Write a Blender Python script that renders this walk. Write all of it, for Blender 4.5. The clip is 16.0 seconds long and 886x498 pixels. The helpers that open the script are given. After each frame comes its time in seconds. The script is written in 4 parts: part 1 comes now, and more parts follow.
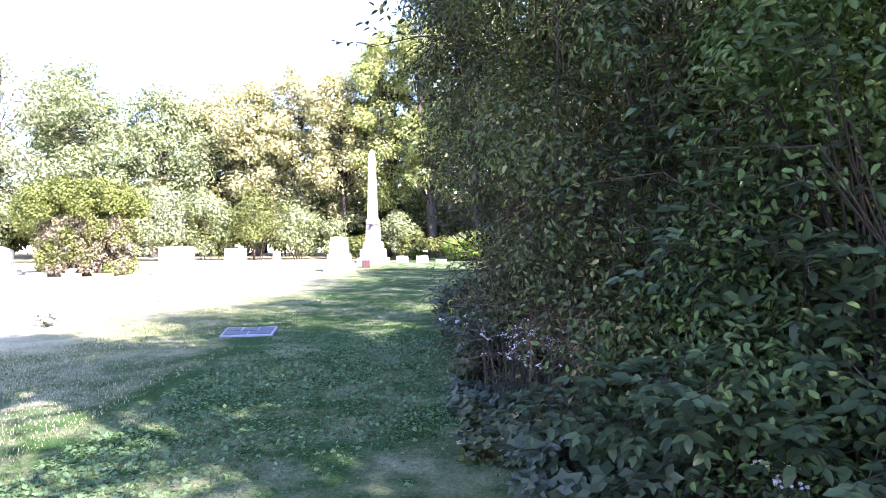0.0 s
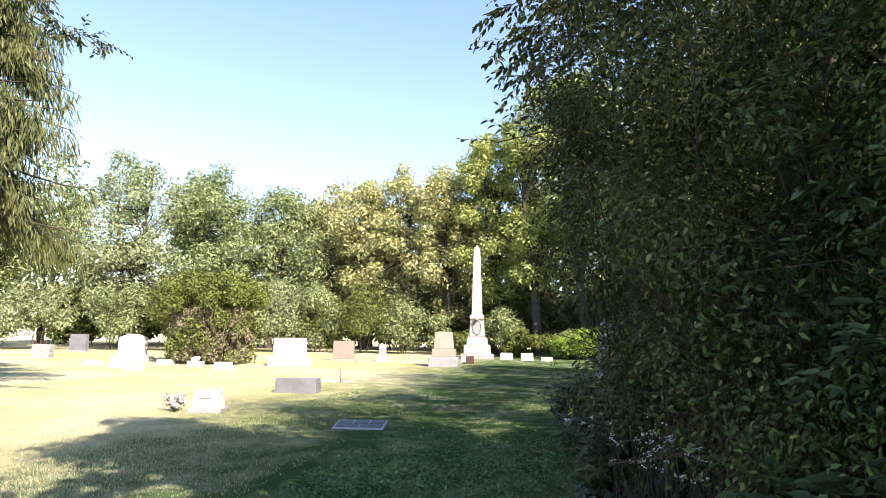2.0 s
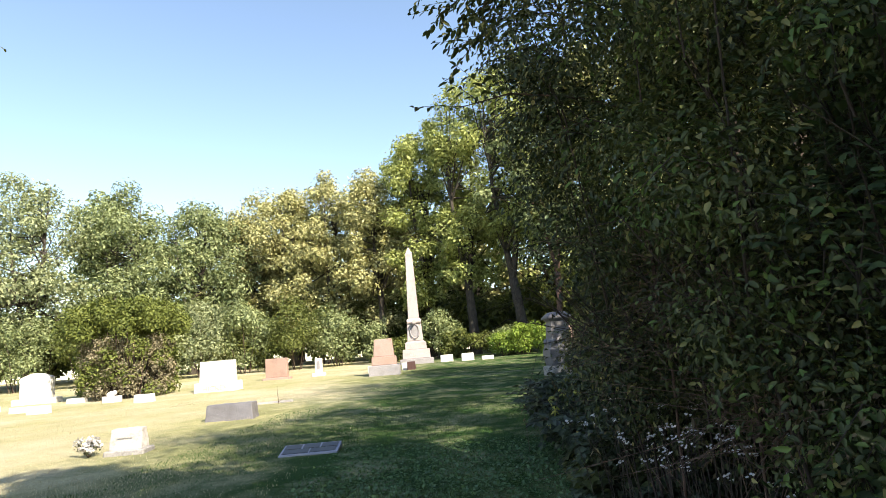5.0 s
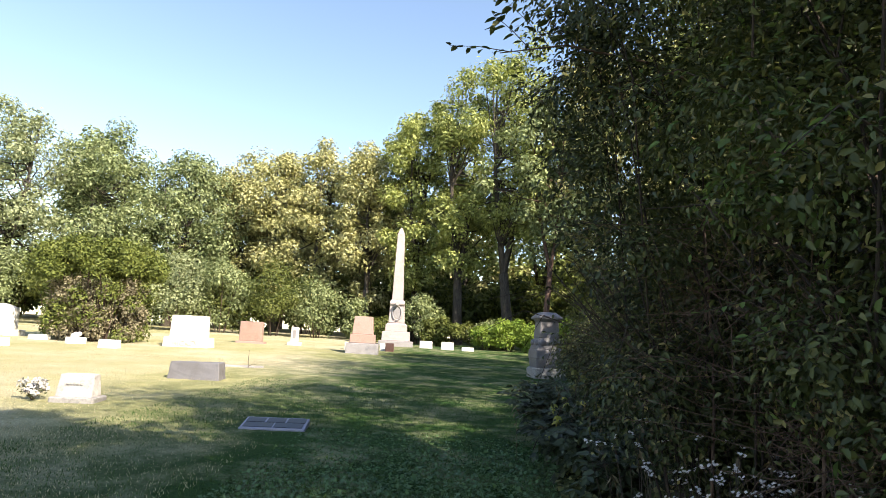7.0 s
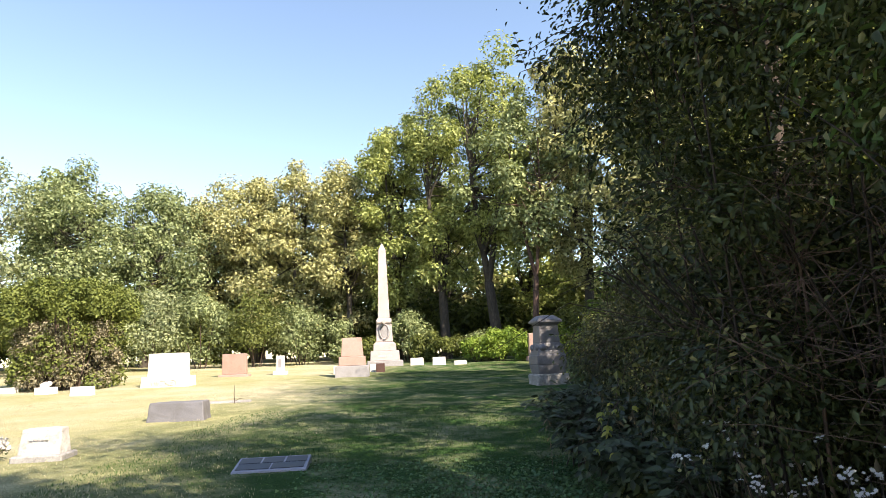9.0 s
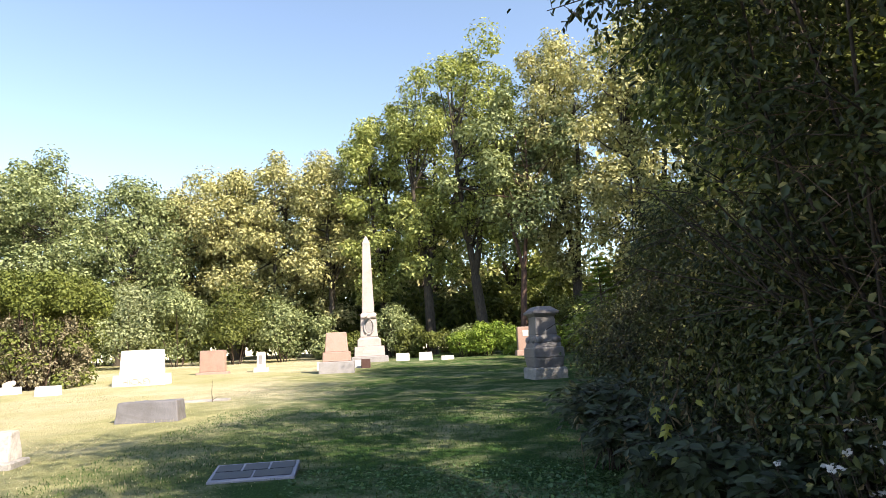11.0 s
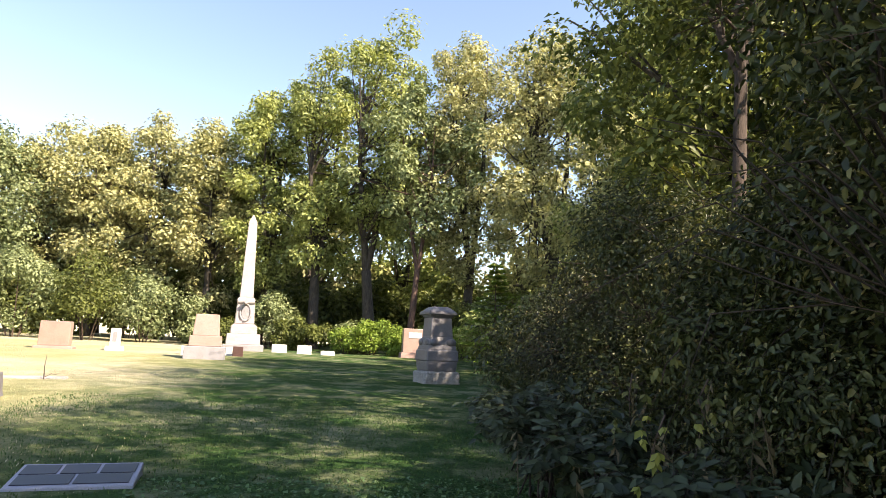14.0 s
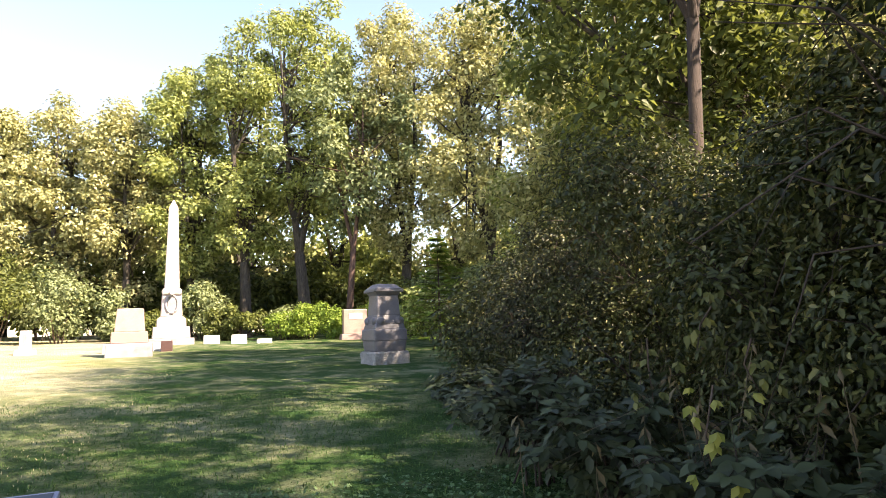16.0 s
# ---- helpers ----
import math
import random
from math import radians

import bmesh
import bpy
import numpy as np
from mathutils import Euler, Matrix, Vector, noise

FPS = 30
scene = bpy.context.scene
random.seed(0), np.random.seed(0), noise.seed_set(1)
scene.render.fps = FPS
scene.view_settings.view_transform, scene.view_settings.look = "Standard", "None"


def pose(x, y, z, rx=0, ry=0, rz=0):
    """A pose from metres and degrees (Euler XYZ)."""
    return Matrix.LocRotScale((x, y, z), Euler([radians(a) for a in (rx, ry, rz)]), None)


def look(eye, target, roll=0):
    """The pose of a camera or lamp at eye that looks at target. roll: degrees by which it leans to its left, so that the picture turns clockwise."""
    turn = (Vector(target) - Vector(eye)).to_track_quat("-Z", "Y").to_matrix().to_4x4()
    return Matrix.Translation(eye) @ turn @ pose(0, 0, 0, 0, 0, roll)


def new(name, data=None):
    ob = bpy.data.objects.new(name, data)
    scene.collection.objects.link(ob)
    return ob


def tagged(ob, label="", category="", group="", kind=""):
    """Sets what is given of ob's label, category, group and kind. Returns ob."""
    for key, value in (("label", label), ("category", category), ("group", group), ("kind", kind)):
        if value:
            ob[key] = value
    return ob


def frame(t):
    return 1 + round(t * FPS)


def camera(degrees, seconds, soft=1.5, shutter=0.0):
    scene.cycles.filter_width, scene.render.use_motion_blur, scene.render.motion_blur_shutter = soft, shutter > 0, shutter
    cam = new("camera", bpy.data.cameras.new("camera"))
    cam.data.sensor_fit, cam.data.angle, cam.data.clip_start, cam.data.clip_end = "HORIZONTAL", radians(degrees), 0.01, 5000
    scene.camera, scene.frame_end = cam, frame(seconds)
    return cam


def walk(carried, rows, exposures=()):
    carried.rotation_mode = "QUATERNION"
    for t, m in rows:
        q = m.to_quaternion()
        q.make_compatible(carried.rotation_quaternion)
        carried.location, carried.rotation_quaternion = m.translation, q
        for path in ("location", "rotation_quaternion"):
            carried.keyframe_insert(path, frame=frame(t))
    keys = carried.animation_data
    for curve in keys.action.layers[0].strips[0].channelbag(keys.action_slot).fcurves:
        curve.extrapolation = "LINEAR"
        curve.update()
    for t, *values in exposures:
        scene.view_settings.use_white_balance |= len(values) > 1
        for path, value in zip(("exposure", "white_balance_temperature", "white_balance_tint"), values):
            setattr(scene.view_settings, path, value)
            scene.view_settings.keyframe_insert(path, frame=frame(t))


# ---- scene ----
cam = camera(72.0, 16.0, soft=0.55)
# seconds, x, y, z, then the turn about x, y and z in degrees
PATH = [
    (0.0, -0.016, 0.423, 1.613, 90.19, 0.94, 1.36),
    (0.5, -0.125, 0.469, 1.618, 90.59, 2.45, 4.96),
    (1.0, -0.214, 0.502, 1.623, 91.76, 2.97, 6.68),
    (1.5, -0.243, 0.500, 1.611, 95.30, 2.20, 8.50),
    (2.0, -0.232, 0.499, 1.581, 99.26, -0.49, 10.73),
    (2.5, -0.183, 0.665, 1.577, 99.04, -0.57, 11.61),
    (3.0, -0.172, 0.811, 1.559, 99.15, -0.76, 12.16),
    (3.5, -0.284, 0.963, 1.554, 98.88, 1.33, 9.54),
    (4.0, -0.468, 1.141, 1.563, 100.09, 4.60, 5.75),
    (6.5, -0.946, 1.901, 1.578, 98.30, 2.41, 1.02),
    (7.0, -0.998, 2.226, 1.564, 98.32, -2.69, 2.33),
    (7.5, -1.046, 2.476, 1.561, 96.66, -1.78, 5.87),
    (8.0, -1.199, 2.766, 1.525, 96.82, -0.44, 2.56),
    (8.5, -1.319, 2.847, 1.570, 98.08, 2.32, -0.53),
    (9.0, -1.349, 3.091, 1.521, 99.73, 2.48, 0.96),
    (11.5, -1.731, 4.312, 1.429, 99.22, 3.46, -2.42),
    (12.0, -1.793, 4.563, 1.388, 102.35, 2.88, -7.15),
    (12.5, -1.859, 4.737, 1.381, 100.45, 2.72, -11.01),
    (13.0, -1.866, 4.979, 1.355, 102.39, 2.16, -11.21),
    (13.5, -1.879, 5.163, 1.367, 100.42, -0.51, -9.91),
    (14.0, -1.910, 5.343, 1.360, 99.44, -2.12, -12.21),
    (14.5, -1.955, 5.606, 1.360, 100.57, 2.60, -17.84),
    (15.0, -1.957, 5.799, 1.352, 96.84, 1.29, -21.69),
    (15.5, -1.965, 6.001, 1.350, 99.47, 1.06, -20.00),
    (16.0, -2.027, 6.142, 1.361, 97.30, 1.96, -18.10),
]
# seconds, stops, kelvin, tint: the clip's camera starts bright and cool, and ends a little warmer
EXPOSURES = [(0.0, 2.95, 5750, 35), (1.0, 2.55, 5900, 33), (1.5, 2.1, 6200, 23), (2.0, 1.65, 6700, 13), (2.6, 1.45, 6900, 10), (3.5, 1.4, 6900, 9), (7.0, 1.42, 6900, 11), (9.0, 1.45, 7000, 12), (12.5, 1.4, 7050, 13), (14.0, 1.65, 7300, 16), (15.0, 1.85, 7500, 17), (16.0, 2.1, 7600, 19)]
walk(cam, [(t, pose(x, y, z, rx, ry, rz)) for t, x, y, z, rx, ry, rz in PATH], EXPOSURES)

# ---- light ----
SUN_AZ, SUN_EL = 134.0, 40.0          # compass degrees from +y towards +x, and height
to_sun = Vector((math.sin(radians(SUN_AZ)) * math.cos(radians(SUN_EL)), math.cos(radians(SUN_AZ)) * math.cos(radians(SUN_EL)), math.sin(radians(SUN_EL))))
world = bpy.data.worlds.new("sky")
scene.world = world
world.use_nodes = True
wn = world.node_tree
sky = wn.nodes.new("ShaderNodeTexSky")
sky.sky_type, sky.sun_disc = "NISHITA", False
sky.sun_elevation, sky.sun_rotation = radians(SUN_EL), radians(SUN_AZ)
sky.air_density, sky.dust_density, sky.ozone_density = 1.0, 0.3, 0.45
wn.links.new(sky.outputs[0], wn.nodes["Background"].inputs[0])
wn.nodes["Background"].inputs[1].default_value = 0.125
sun = new("sun", bpy.data.lights.new("sun", "SUN"))
sun.data.energy, sun.data.angle, sun.data.color = 5.0, radians(0.55), (1.0, 0.9, 0.74)
sun.matrix_world = look(to_sun * 60, (0, 0, 0))


# ---- the lie of the land ----
def soft_plus(v, k):
    return np.logaddexp(0.0, np.asarray(v, float) * k) / k


def ground_z(x, y):
    """Height of the lawn, which climbs gently away from the start and to the west."""
    far = np.clip((np.asarray(y, float) + 2) / 10, 0, 1)
    return 0.027 * (soft_plus(np.minimum(y, 60) - 4.0, 0.8)) + 0.011 * soft_plus(-np.clip(x, -60, 60), 0.5) * far


def gz(x, y):
    return float(ground_z(x, y))


# ---- node materials ----
def material(name):
    m = bpy.data.materials.new(name)
    m.use_nodes = True
    n = m.node_tree
    bsdf = n.nodes["Principled BSDF"]
    return m, n, bsdf


def ramp(n, source, stops):
    r = n.nodes.new("ShaderNodeValToRGB")
    while len(r.color_ramp.elements) < len(stops):
        r.color_ramp.elements.new(0.5)
    for e, (p, c) in zip(r.color_ramp.elements, stops):
        e.position, e.color = p, (*c, 1)
    n.links.new(source, r.inputs[0])
    return r.outputs[0]


def noise_at(n, scale, detail=4.0, rough=0.6, coords=None):
    t = n.nodes.new("ShaderNodeTexNoise")
    t.inputs["Scale"].default_value, t.inputs["Detail"].default_value, t.inputs["Roughness"].default_value = scale, detail, rough
    if coords is None:
        c = n.nodes.new("ShaderNodeNewGeometry")
        coords = c.outputs["Position"]
    n.links.new(coords, t.inputs["Vector"])
    return t.outputs[0]


def mix(n, a, b, fac, kind="MIX"):
    m = n.nodes.new("ShaderNodeMix")
    m.data_type, m.blend_type = "RGBA", kind
    for v, k in ((a, 6), (b, 7), (fac, 0)):
        if isinstance(v, (int, float)):
            m.inputs[k].default_value = v
        elif isinstance(v, tuple):
            m.inputs[k].default_value = (*v, 1)
        else:
            n.links.new(v, m.inputs[k])
    return m.outputs[2]


def bump(n, bsdf, height, strength, distance):
    b = n.nodes.new("ShaderNodeBump")
    b.inputs["Strength"].default_value, b.inputs["Distance"].default_value = strength, distance
    n.links.new(height, b.inputs["Height"])
    n.links.new(b.outputs[0], bsdf.inputs["Normal"])


def leaf_material(name, dark, mid, light, glow=0.35, rough=0.55, spot=None, gloss=0.25):
    """Leaf blades: colour varies leaf by leaf, light passes through."""
    m, n, bsdf = material(name)
    geo = n.nodes.new("ShaderNodeNewGeometry")
    stops = [(0.0, dark), (0.45, mid), (0.9, light)]
    if spot:
        stops.append((0.985, spot))
    one = ramp(n, geo.outputs["Random Per Island"], stops)
    patch = noise_at(n, 0.8, 3.0)
    col = mix(n, one, mix(n, one, light, 0.5), ramp(n, patch, [(0.4, (0, 0, 0)), (0.65, (1, 1, 1))]))
    n.links.new(col, bsdf.inputs["Base Color"])
    bsdf.inputs["Roughness"].default_value = rough
    bsdf.inputs["Specular IOR Level"].default_value = gloss
    tr = n.nodes.new("ShaderNodeBsdfTranslucent")
    n.links.new(mix(n, col, (1.0, 0.95, 0.25), 0.35, "MULTIPLY"), tr.inputs[0])
    sh = n.nodes.new("ShaderNodeMixShader")
    sh.inputs[0].default_value = glow
    n.links.new(bsdf.outputs[0], sh.inputs[1])
    n.links.new(tr.outputs[0], sh.inputs[2])
    n.links.new(sh.outputs[0], n.nodes["Material Output"].inputs[0])
    return m


def stone_material(name, base, dark, light, grain=60.0, rough=0.6, stain=0.5, rough_bump=0.25):
    m, n, bsdf = material(name)
    fine = noise_at(n, grain, 6.0, 0.75)
    broad = noise_at(n, 2.2, 5.0, 0.65)
    col = ramp(n, fine, [(0.3, dark), (0.5, base), (0.72, light)])
    col = mix(n, col, mix(n, col, (0.45, 0.42, 0.36), 1.0, "MULTIPLY"), mix(n, (0, 0, 0), ramp(n, broad, [(0.45, (0, 0, 0)), (0.75, (1, 1, 1))]), stain))
    n.links.new(col, bsdf.inputs["Base Color"])
    bsdf.inputs["Roughness"].default_value = rough
    bump(n, bsdf, noise_at(n, grain * 0.5, 5.0, 0.7), rough_bump, 0.01)
    return m


def bark_material(name, dark, light):
    m, n, bsdf = material(name)
    c = n.nodes.new("ShaderNodeNewGeometry")
    mp = n.nodes.new("ShaderNodeMapping")
    mp.inputs["Scale"].default_value = (9, 9, 1.6)
    n.links.new(c.outputs["Position"], mp.inputs[0])
    t = noise_at(n, 2.0, 6.0, 0.7, mp.outputs[0])
    n.links.new(ramp(n, t, [(0.35, dark), (0.7, light)]), bsdf.inputs["Base Color"])
    bsdf.inputs["Roughness"].default_value = 0.9
    bump(n, bsdf, t, 0.6, 0.03)
    return m


def plain(name, colour, rough=0.7, vary=0.25, grain=30.0, metal=0.0):
    m, n, bsdf = material(name)
    t = noise_at(n, grain, 4.0)
    n.links.new(ramp(n, t, [(0.3, tuple(c * (1 - vary) for c in colour)), (0.7, tuple(min(1, c * (1 + vary)) for c in colour))]), bsdf.inputs["Base Color"])
    bsdf.inputs["Roughness"].default_value, bsdf.inputs["Metallic"].default_value = rough, metal
    return m


M_OAK = leaf_material("leaf_deep_green", (0.06, 0.085, 0.034), (0.145, 0.185, 0.082), (0.34, 0.39, 0.2), 0.3)
M_MID = leaf_material("leaf_fresh_green", (0.085, 0.115, 0.03), (0.205, 0.245, 0.075), (0.44, 0.48, 0.18), 0.34)
M_GOLD = leaf_material("leaf_turning_gold", (0.1, 0.11, 0.045), (0.3, 0.305, 0.135), (0.56, 0.54, 0.28), 0.32)
M_PALE = leaf_material("leaf_grey_green", (0.085, 0.11, 0.06), (0.215, 0.255, 0.14), (0.4, 0.44, 0.26), 0.36)
M_BRIGHT = leaf_material("leaf_bright_green", (0.1, 0.17, 0.03), (0.17, 0.27, 0.045), (0.27, 0.36, 0.07))
# a darkened oak leaf: the wood's inner shade lies in the colour
M_SHADY = leaf_material("leaf_oak_painted_shade", (0.045, 0.06, 0.02), (0.09, 0.115, 0.036), (0.2, 0.23, 0.07), 0.45, 0.5)
M_CEDAR = leaf_material("cedar_spray", (0.06, 0.08, 0.02), (0.11, 0.14, 0.034), (0.17, 0.2, 0.05), 0.22)
M_SPRUCE = leaf_material("spruce_spray", (0.03, 0.05, 0.025), (0.07, 0.09, 0.035), (0.14, 0.14, 0.055), 0.2)
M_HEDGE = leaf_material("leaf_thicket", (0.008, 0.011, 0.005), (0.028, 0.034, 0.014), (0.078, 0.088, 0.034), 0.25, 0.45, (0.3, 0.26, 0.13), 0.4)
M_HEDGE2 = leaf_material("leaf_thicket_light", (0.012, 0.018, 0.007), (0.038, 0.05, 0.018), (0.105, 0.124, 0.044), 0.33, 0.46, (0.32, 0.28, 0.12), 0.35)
# lighter thicket leaf: light shining through the upper leaves is put into its green
M_HEDGE3 = leaf_material("leaf_thicket_backlit", (0.02, 0.04, 0.014), (0.06, 0.105, 0.034), (0.16, 0.24, 0.075), 0.5, 0.42, None, 0.35)
M_SAPLING = leaf_material("leaf_sapling", (0.02, 0.034, 0.018), (0.042, 0.068, 0.034), (0.09, 0.13, 0.062), 0.35, 0.45, None, 0.3)
M_PALEVINE = leaf_material("leaf_paling", (0.06, 0.075, 0.025), (0.11, 0.125, 0.04), (0.2, 0.2, 0.07), 0.4)
M_VINE = leaf_material("leaf_vine", (0.02, 0.03, 0.017), (0.036, 0.052, 0.027), (0.07, 0.09, 0.047), 0.22, 0.45, None, 0.32)
M_YELLOW = leaf_material("leaf_yellowed_and_backlit", (0.14, 0.17, 0.04), (0.24, 0.26, 0.06), (0.36, 0.35, 0.1), 0.4)
M_DEADLEAF = leaf_material("leaf_withered", (0.07, 0.055, 0.035), (0.12, 0.095, 0.055), (0.19, 0.15, 0.09), 0.2)
M_SKIRT = leaf_material("yew_bare_twig", (0.1, 0.09, 0.06), (0.18, 0.16, 0.105), (0.3, 0.27, 0.185), 0.2)
M_CLOVER = leaf_material("clover", (0.045, 0.095, 0.045), (0.08, 0.155, 0.065), (0.14, 0.22, 0.1), 0.25)
M_BARK = bark_material("bark_grey_brown", (0.022, 0.018, 0.014), (0.085, 0.07, 0.056))
M_BARK_RED = bark_material("bark_red_brown", (0.035, 0.02, 0.016), (0.14, 0.08, 0.06))
M_CANE = bark_material("cane_dark_brown", (0.018, 0.012, 0.01), (0.06, 0.04, 0.032))
M_TWIG = bark_material("twig_brown", (0.035, 0.023, 0.018), (0.12, 0.08, 0.06))
M_PETAL = plain("petal_white", (0.5, 0.48, 0.48), 0.7, 0.2)
M_MARBLE = stone_material("marble_white", (0.6, 0.58, 0.56), (0.5, 0.48, 0.46), (0.7, 0.68, 0.66), 25, 0.6, 0.3)
M_PINK = stone_material("granite_pale_pink", (0.37, 0.32, 0.325), (0.27, 0.23, 0.235), (0.47, 0.41, 0.415), 70, 0.5, 0.35)
M_RED = stone_material("granite_red", (0.33, 0.225, 0.195), (0.23, 0.145, 0.125), (0.43, 0.31, 0.275), 80, 0.45, 0.35)
M_ROSE = stone_material("granite_rose", (0.36, 0.24, 0.215), (0.27, 0.165, 0.145), (0.45, 0.33, 0.3), 80, 0.5, 0.4)
M_GREY = stone_material("granite_grey", (0.26, 0.25, 0.27), (0.16, 0.15, 0.17), (0.37, 0.36, 0.38), 80, 0.6, 0.5)
M_SLATE = stone_material("granite_blue_grey", (0.15, 0.145, 0.165), (0.09, 0.088, 0.1), (0.22, 0.215, 0.24), 80, 0.5, 0.5)
M_ROCK = stone_material("rock_faced_grey", (0.27, 0.26, 0.26), (0.17, 0.16, 0.165), (0.38, 0.365, 0.365), 18, 0.8, 0.5, 0.7)
M_BLACK = plain("granite_black_polished", (0.012, 0.013, 0.026), 0.4, 0.22, 120)
M_BLACKTRIM = plain("granite_honed_edge", (0.26, 0.26, 0.33), 0.5, 0.2, 120)
M_DARK = plain("granite_dark_red", (0.07, 0.035, 0.03), 0.4, 0.3, 60)
M_LETTER = plain("letter_shadow_grey", (0.42, 0.39, 0.38), 0.7, 0.1)


M_WORN = stone_material("marble_weathered", (0.45, 0.43, 0.43), (0.3, 0.28, 0.28), (0.58, 0.56, 0.56), 14, 0.75, 0.8)


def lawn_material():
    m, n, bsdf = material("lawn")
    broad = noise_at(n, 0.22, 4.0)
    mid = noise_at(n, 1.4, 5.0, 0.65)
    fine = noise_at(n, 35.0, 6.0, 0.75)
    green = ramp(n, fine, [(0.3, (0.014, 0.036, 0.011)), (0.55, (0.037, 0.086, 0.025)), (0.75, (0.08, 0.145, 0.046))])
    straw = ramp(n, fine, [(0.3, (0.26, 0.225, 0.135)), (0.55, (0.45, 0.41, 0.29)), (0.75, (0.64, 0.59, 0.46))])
    # drier grass towards the open west side; its pale straw also paints in sunlight
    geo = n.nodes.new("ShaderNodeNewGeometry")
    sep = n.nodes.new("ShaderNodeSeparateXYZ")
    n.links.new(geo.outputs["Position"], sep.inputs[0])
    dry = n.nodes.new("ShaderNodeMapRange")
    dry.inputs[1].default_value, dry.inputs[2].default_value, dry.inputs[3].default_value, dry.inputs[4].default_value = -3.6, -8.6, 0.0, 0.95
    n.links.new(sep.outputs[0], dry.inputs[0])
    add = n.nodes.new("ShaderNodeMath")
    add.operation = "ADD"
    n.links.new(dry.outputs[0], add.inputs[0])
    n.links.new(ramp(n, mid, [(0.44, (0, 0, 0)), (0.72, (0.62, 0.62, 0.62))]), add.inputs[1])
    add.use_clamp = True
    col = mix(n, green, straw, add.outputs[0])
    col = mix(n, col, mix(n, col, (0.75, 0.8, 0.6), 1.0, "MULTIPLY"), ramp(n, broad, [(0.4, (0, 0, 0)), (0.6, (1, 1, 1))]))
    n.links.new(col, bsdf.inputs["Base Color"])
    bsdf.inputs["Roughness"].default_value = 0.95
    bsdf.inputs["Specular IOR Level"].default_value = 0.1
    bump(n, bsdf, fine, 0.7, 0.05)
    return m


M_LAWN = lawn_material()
rng = np.random.default_rng(7)


# ---- building helpers ----
def mesh_from(name, verts, faces, mat, smooth=False):
    me = bpy.data.meshes.new(name)
    me.from_pydata(verts, [], faces)
    me.materials.append(mat)
    if smooth:
        me.polygons.foreach_set("use_smooth", [True] * len(me.polygons))
    return me


def part(name, bm, mat, parent=None, label="", smooth=False):
    """One mesh object from a bmesh, under a thing or a part."""
    me = bpy.data.meshes.new(name)
    bm.to_mesh(me)
    bm.free()
    me.materials.append(mat)
    if smooth:
        me.polygons.foreach_set("use_smooth", [True] * len(me.polygons))
    ob = new(name, me)
    ob.parent = parent
    if label:
        tagged(ob, label)
    return ob


def thing(name, x, y, turn=0.0, z=None, lean=(0, 0)):
    ob = new(name)
    ob.empty_display_size = 0.2
    ob.matrix_world = pose(x, y, gz(x, y) if z is None else z, lean[0], lean[1], turn)
    return ob


def block(w, d, h, z=0.0, top=None, bevel=0.012, x=0.0, y=0.0, wob=0.0, seg=1):
    """A block standing at z, with a top of another size if given, bevelled edges; wob: rough-hewn faces."""
    bm = bmesh.new()
    bmesh.ops.create_cube(bm, size=1.0)
    tw, td = top or (w, d)
    for v in bm.verts:
        up = v.co.z > 0
        v.co = Vector((v.co.x * (tw if up else w) + x, v.co.y * (td if up else d) + y, z + (h if up else 0.0)))
    if bevel:
        bmesh.ops.bevel(bm, geom=bm.edges[:], offset=bevel, segments=seg, affect="EDGES", profile=0.6)
    if wob:
        bmesh.ops.subdivide_edges(bm, edges=[e for e in bm.edges if e.calc_length() > 0.08], cuts=5, use_grid_fill=True)
        for v in bm.verts:
            k = noise.noise(v.co * 7.0 + Vector((w * 9, h * 5, 0))) * wob
            v.co += v.co.normalized() * k
    return bm


def tube(points, radii, sides=6):
    """Vertices and faces of a bent, tapering tube."""
    vs, fs = [], []
    pts = [Vector(p) for p in points]
    for i, (p, r) in enumerate(zip(pts, radii)):
        d = (pts[min(i + 1, len(pts) - 1)] - pts[max(i - 1, 0)]).normalized()
        a = d.orthogonal().normalized()
        b = d.cross(a)
        for k in range(sides):
            t = 2 * math.pi * k / sides
            vs.append(p + (a * math.cos(t) + b * math.sin(t)) * r)
    for i in range(len(pts) - 1):
        for k in range(sides):
            j = (k + 1) % sides
            fs.append((i * sides + k, i * sides + j, (i + 1) * sides + j, (i + 1) * sides + k))
    fs.append(tuple(range((len(pts) - 1) * sides, len(pts) * sides)))
    return vs, fs


def tubes(name, list_of, mat, parent, sides=6):
    vs, fs = [], []
    for pts, radii in list_of:
        v, f = tube(pts, radii, sides)
        k = len(vs)
        vs += v
        fs += [tuple(i + k for i in q) for q in f]
    ob = new(name, mesh_from(name, vs, fs, mat, True))
    ob.parent = parent
    return ob


def unit(v):
    return v / np.maximum(np.linalg.norm(v, axis=1, keepdims=True), 1e-9)


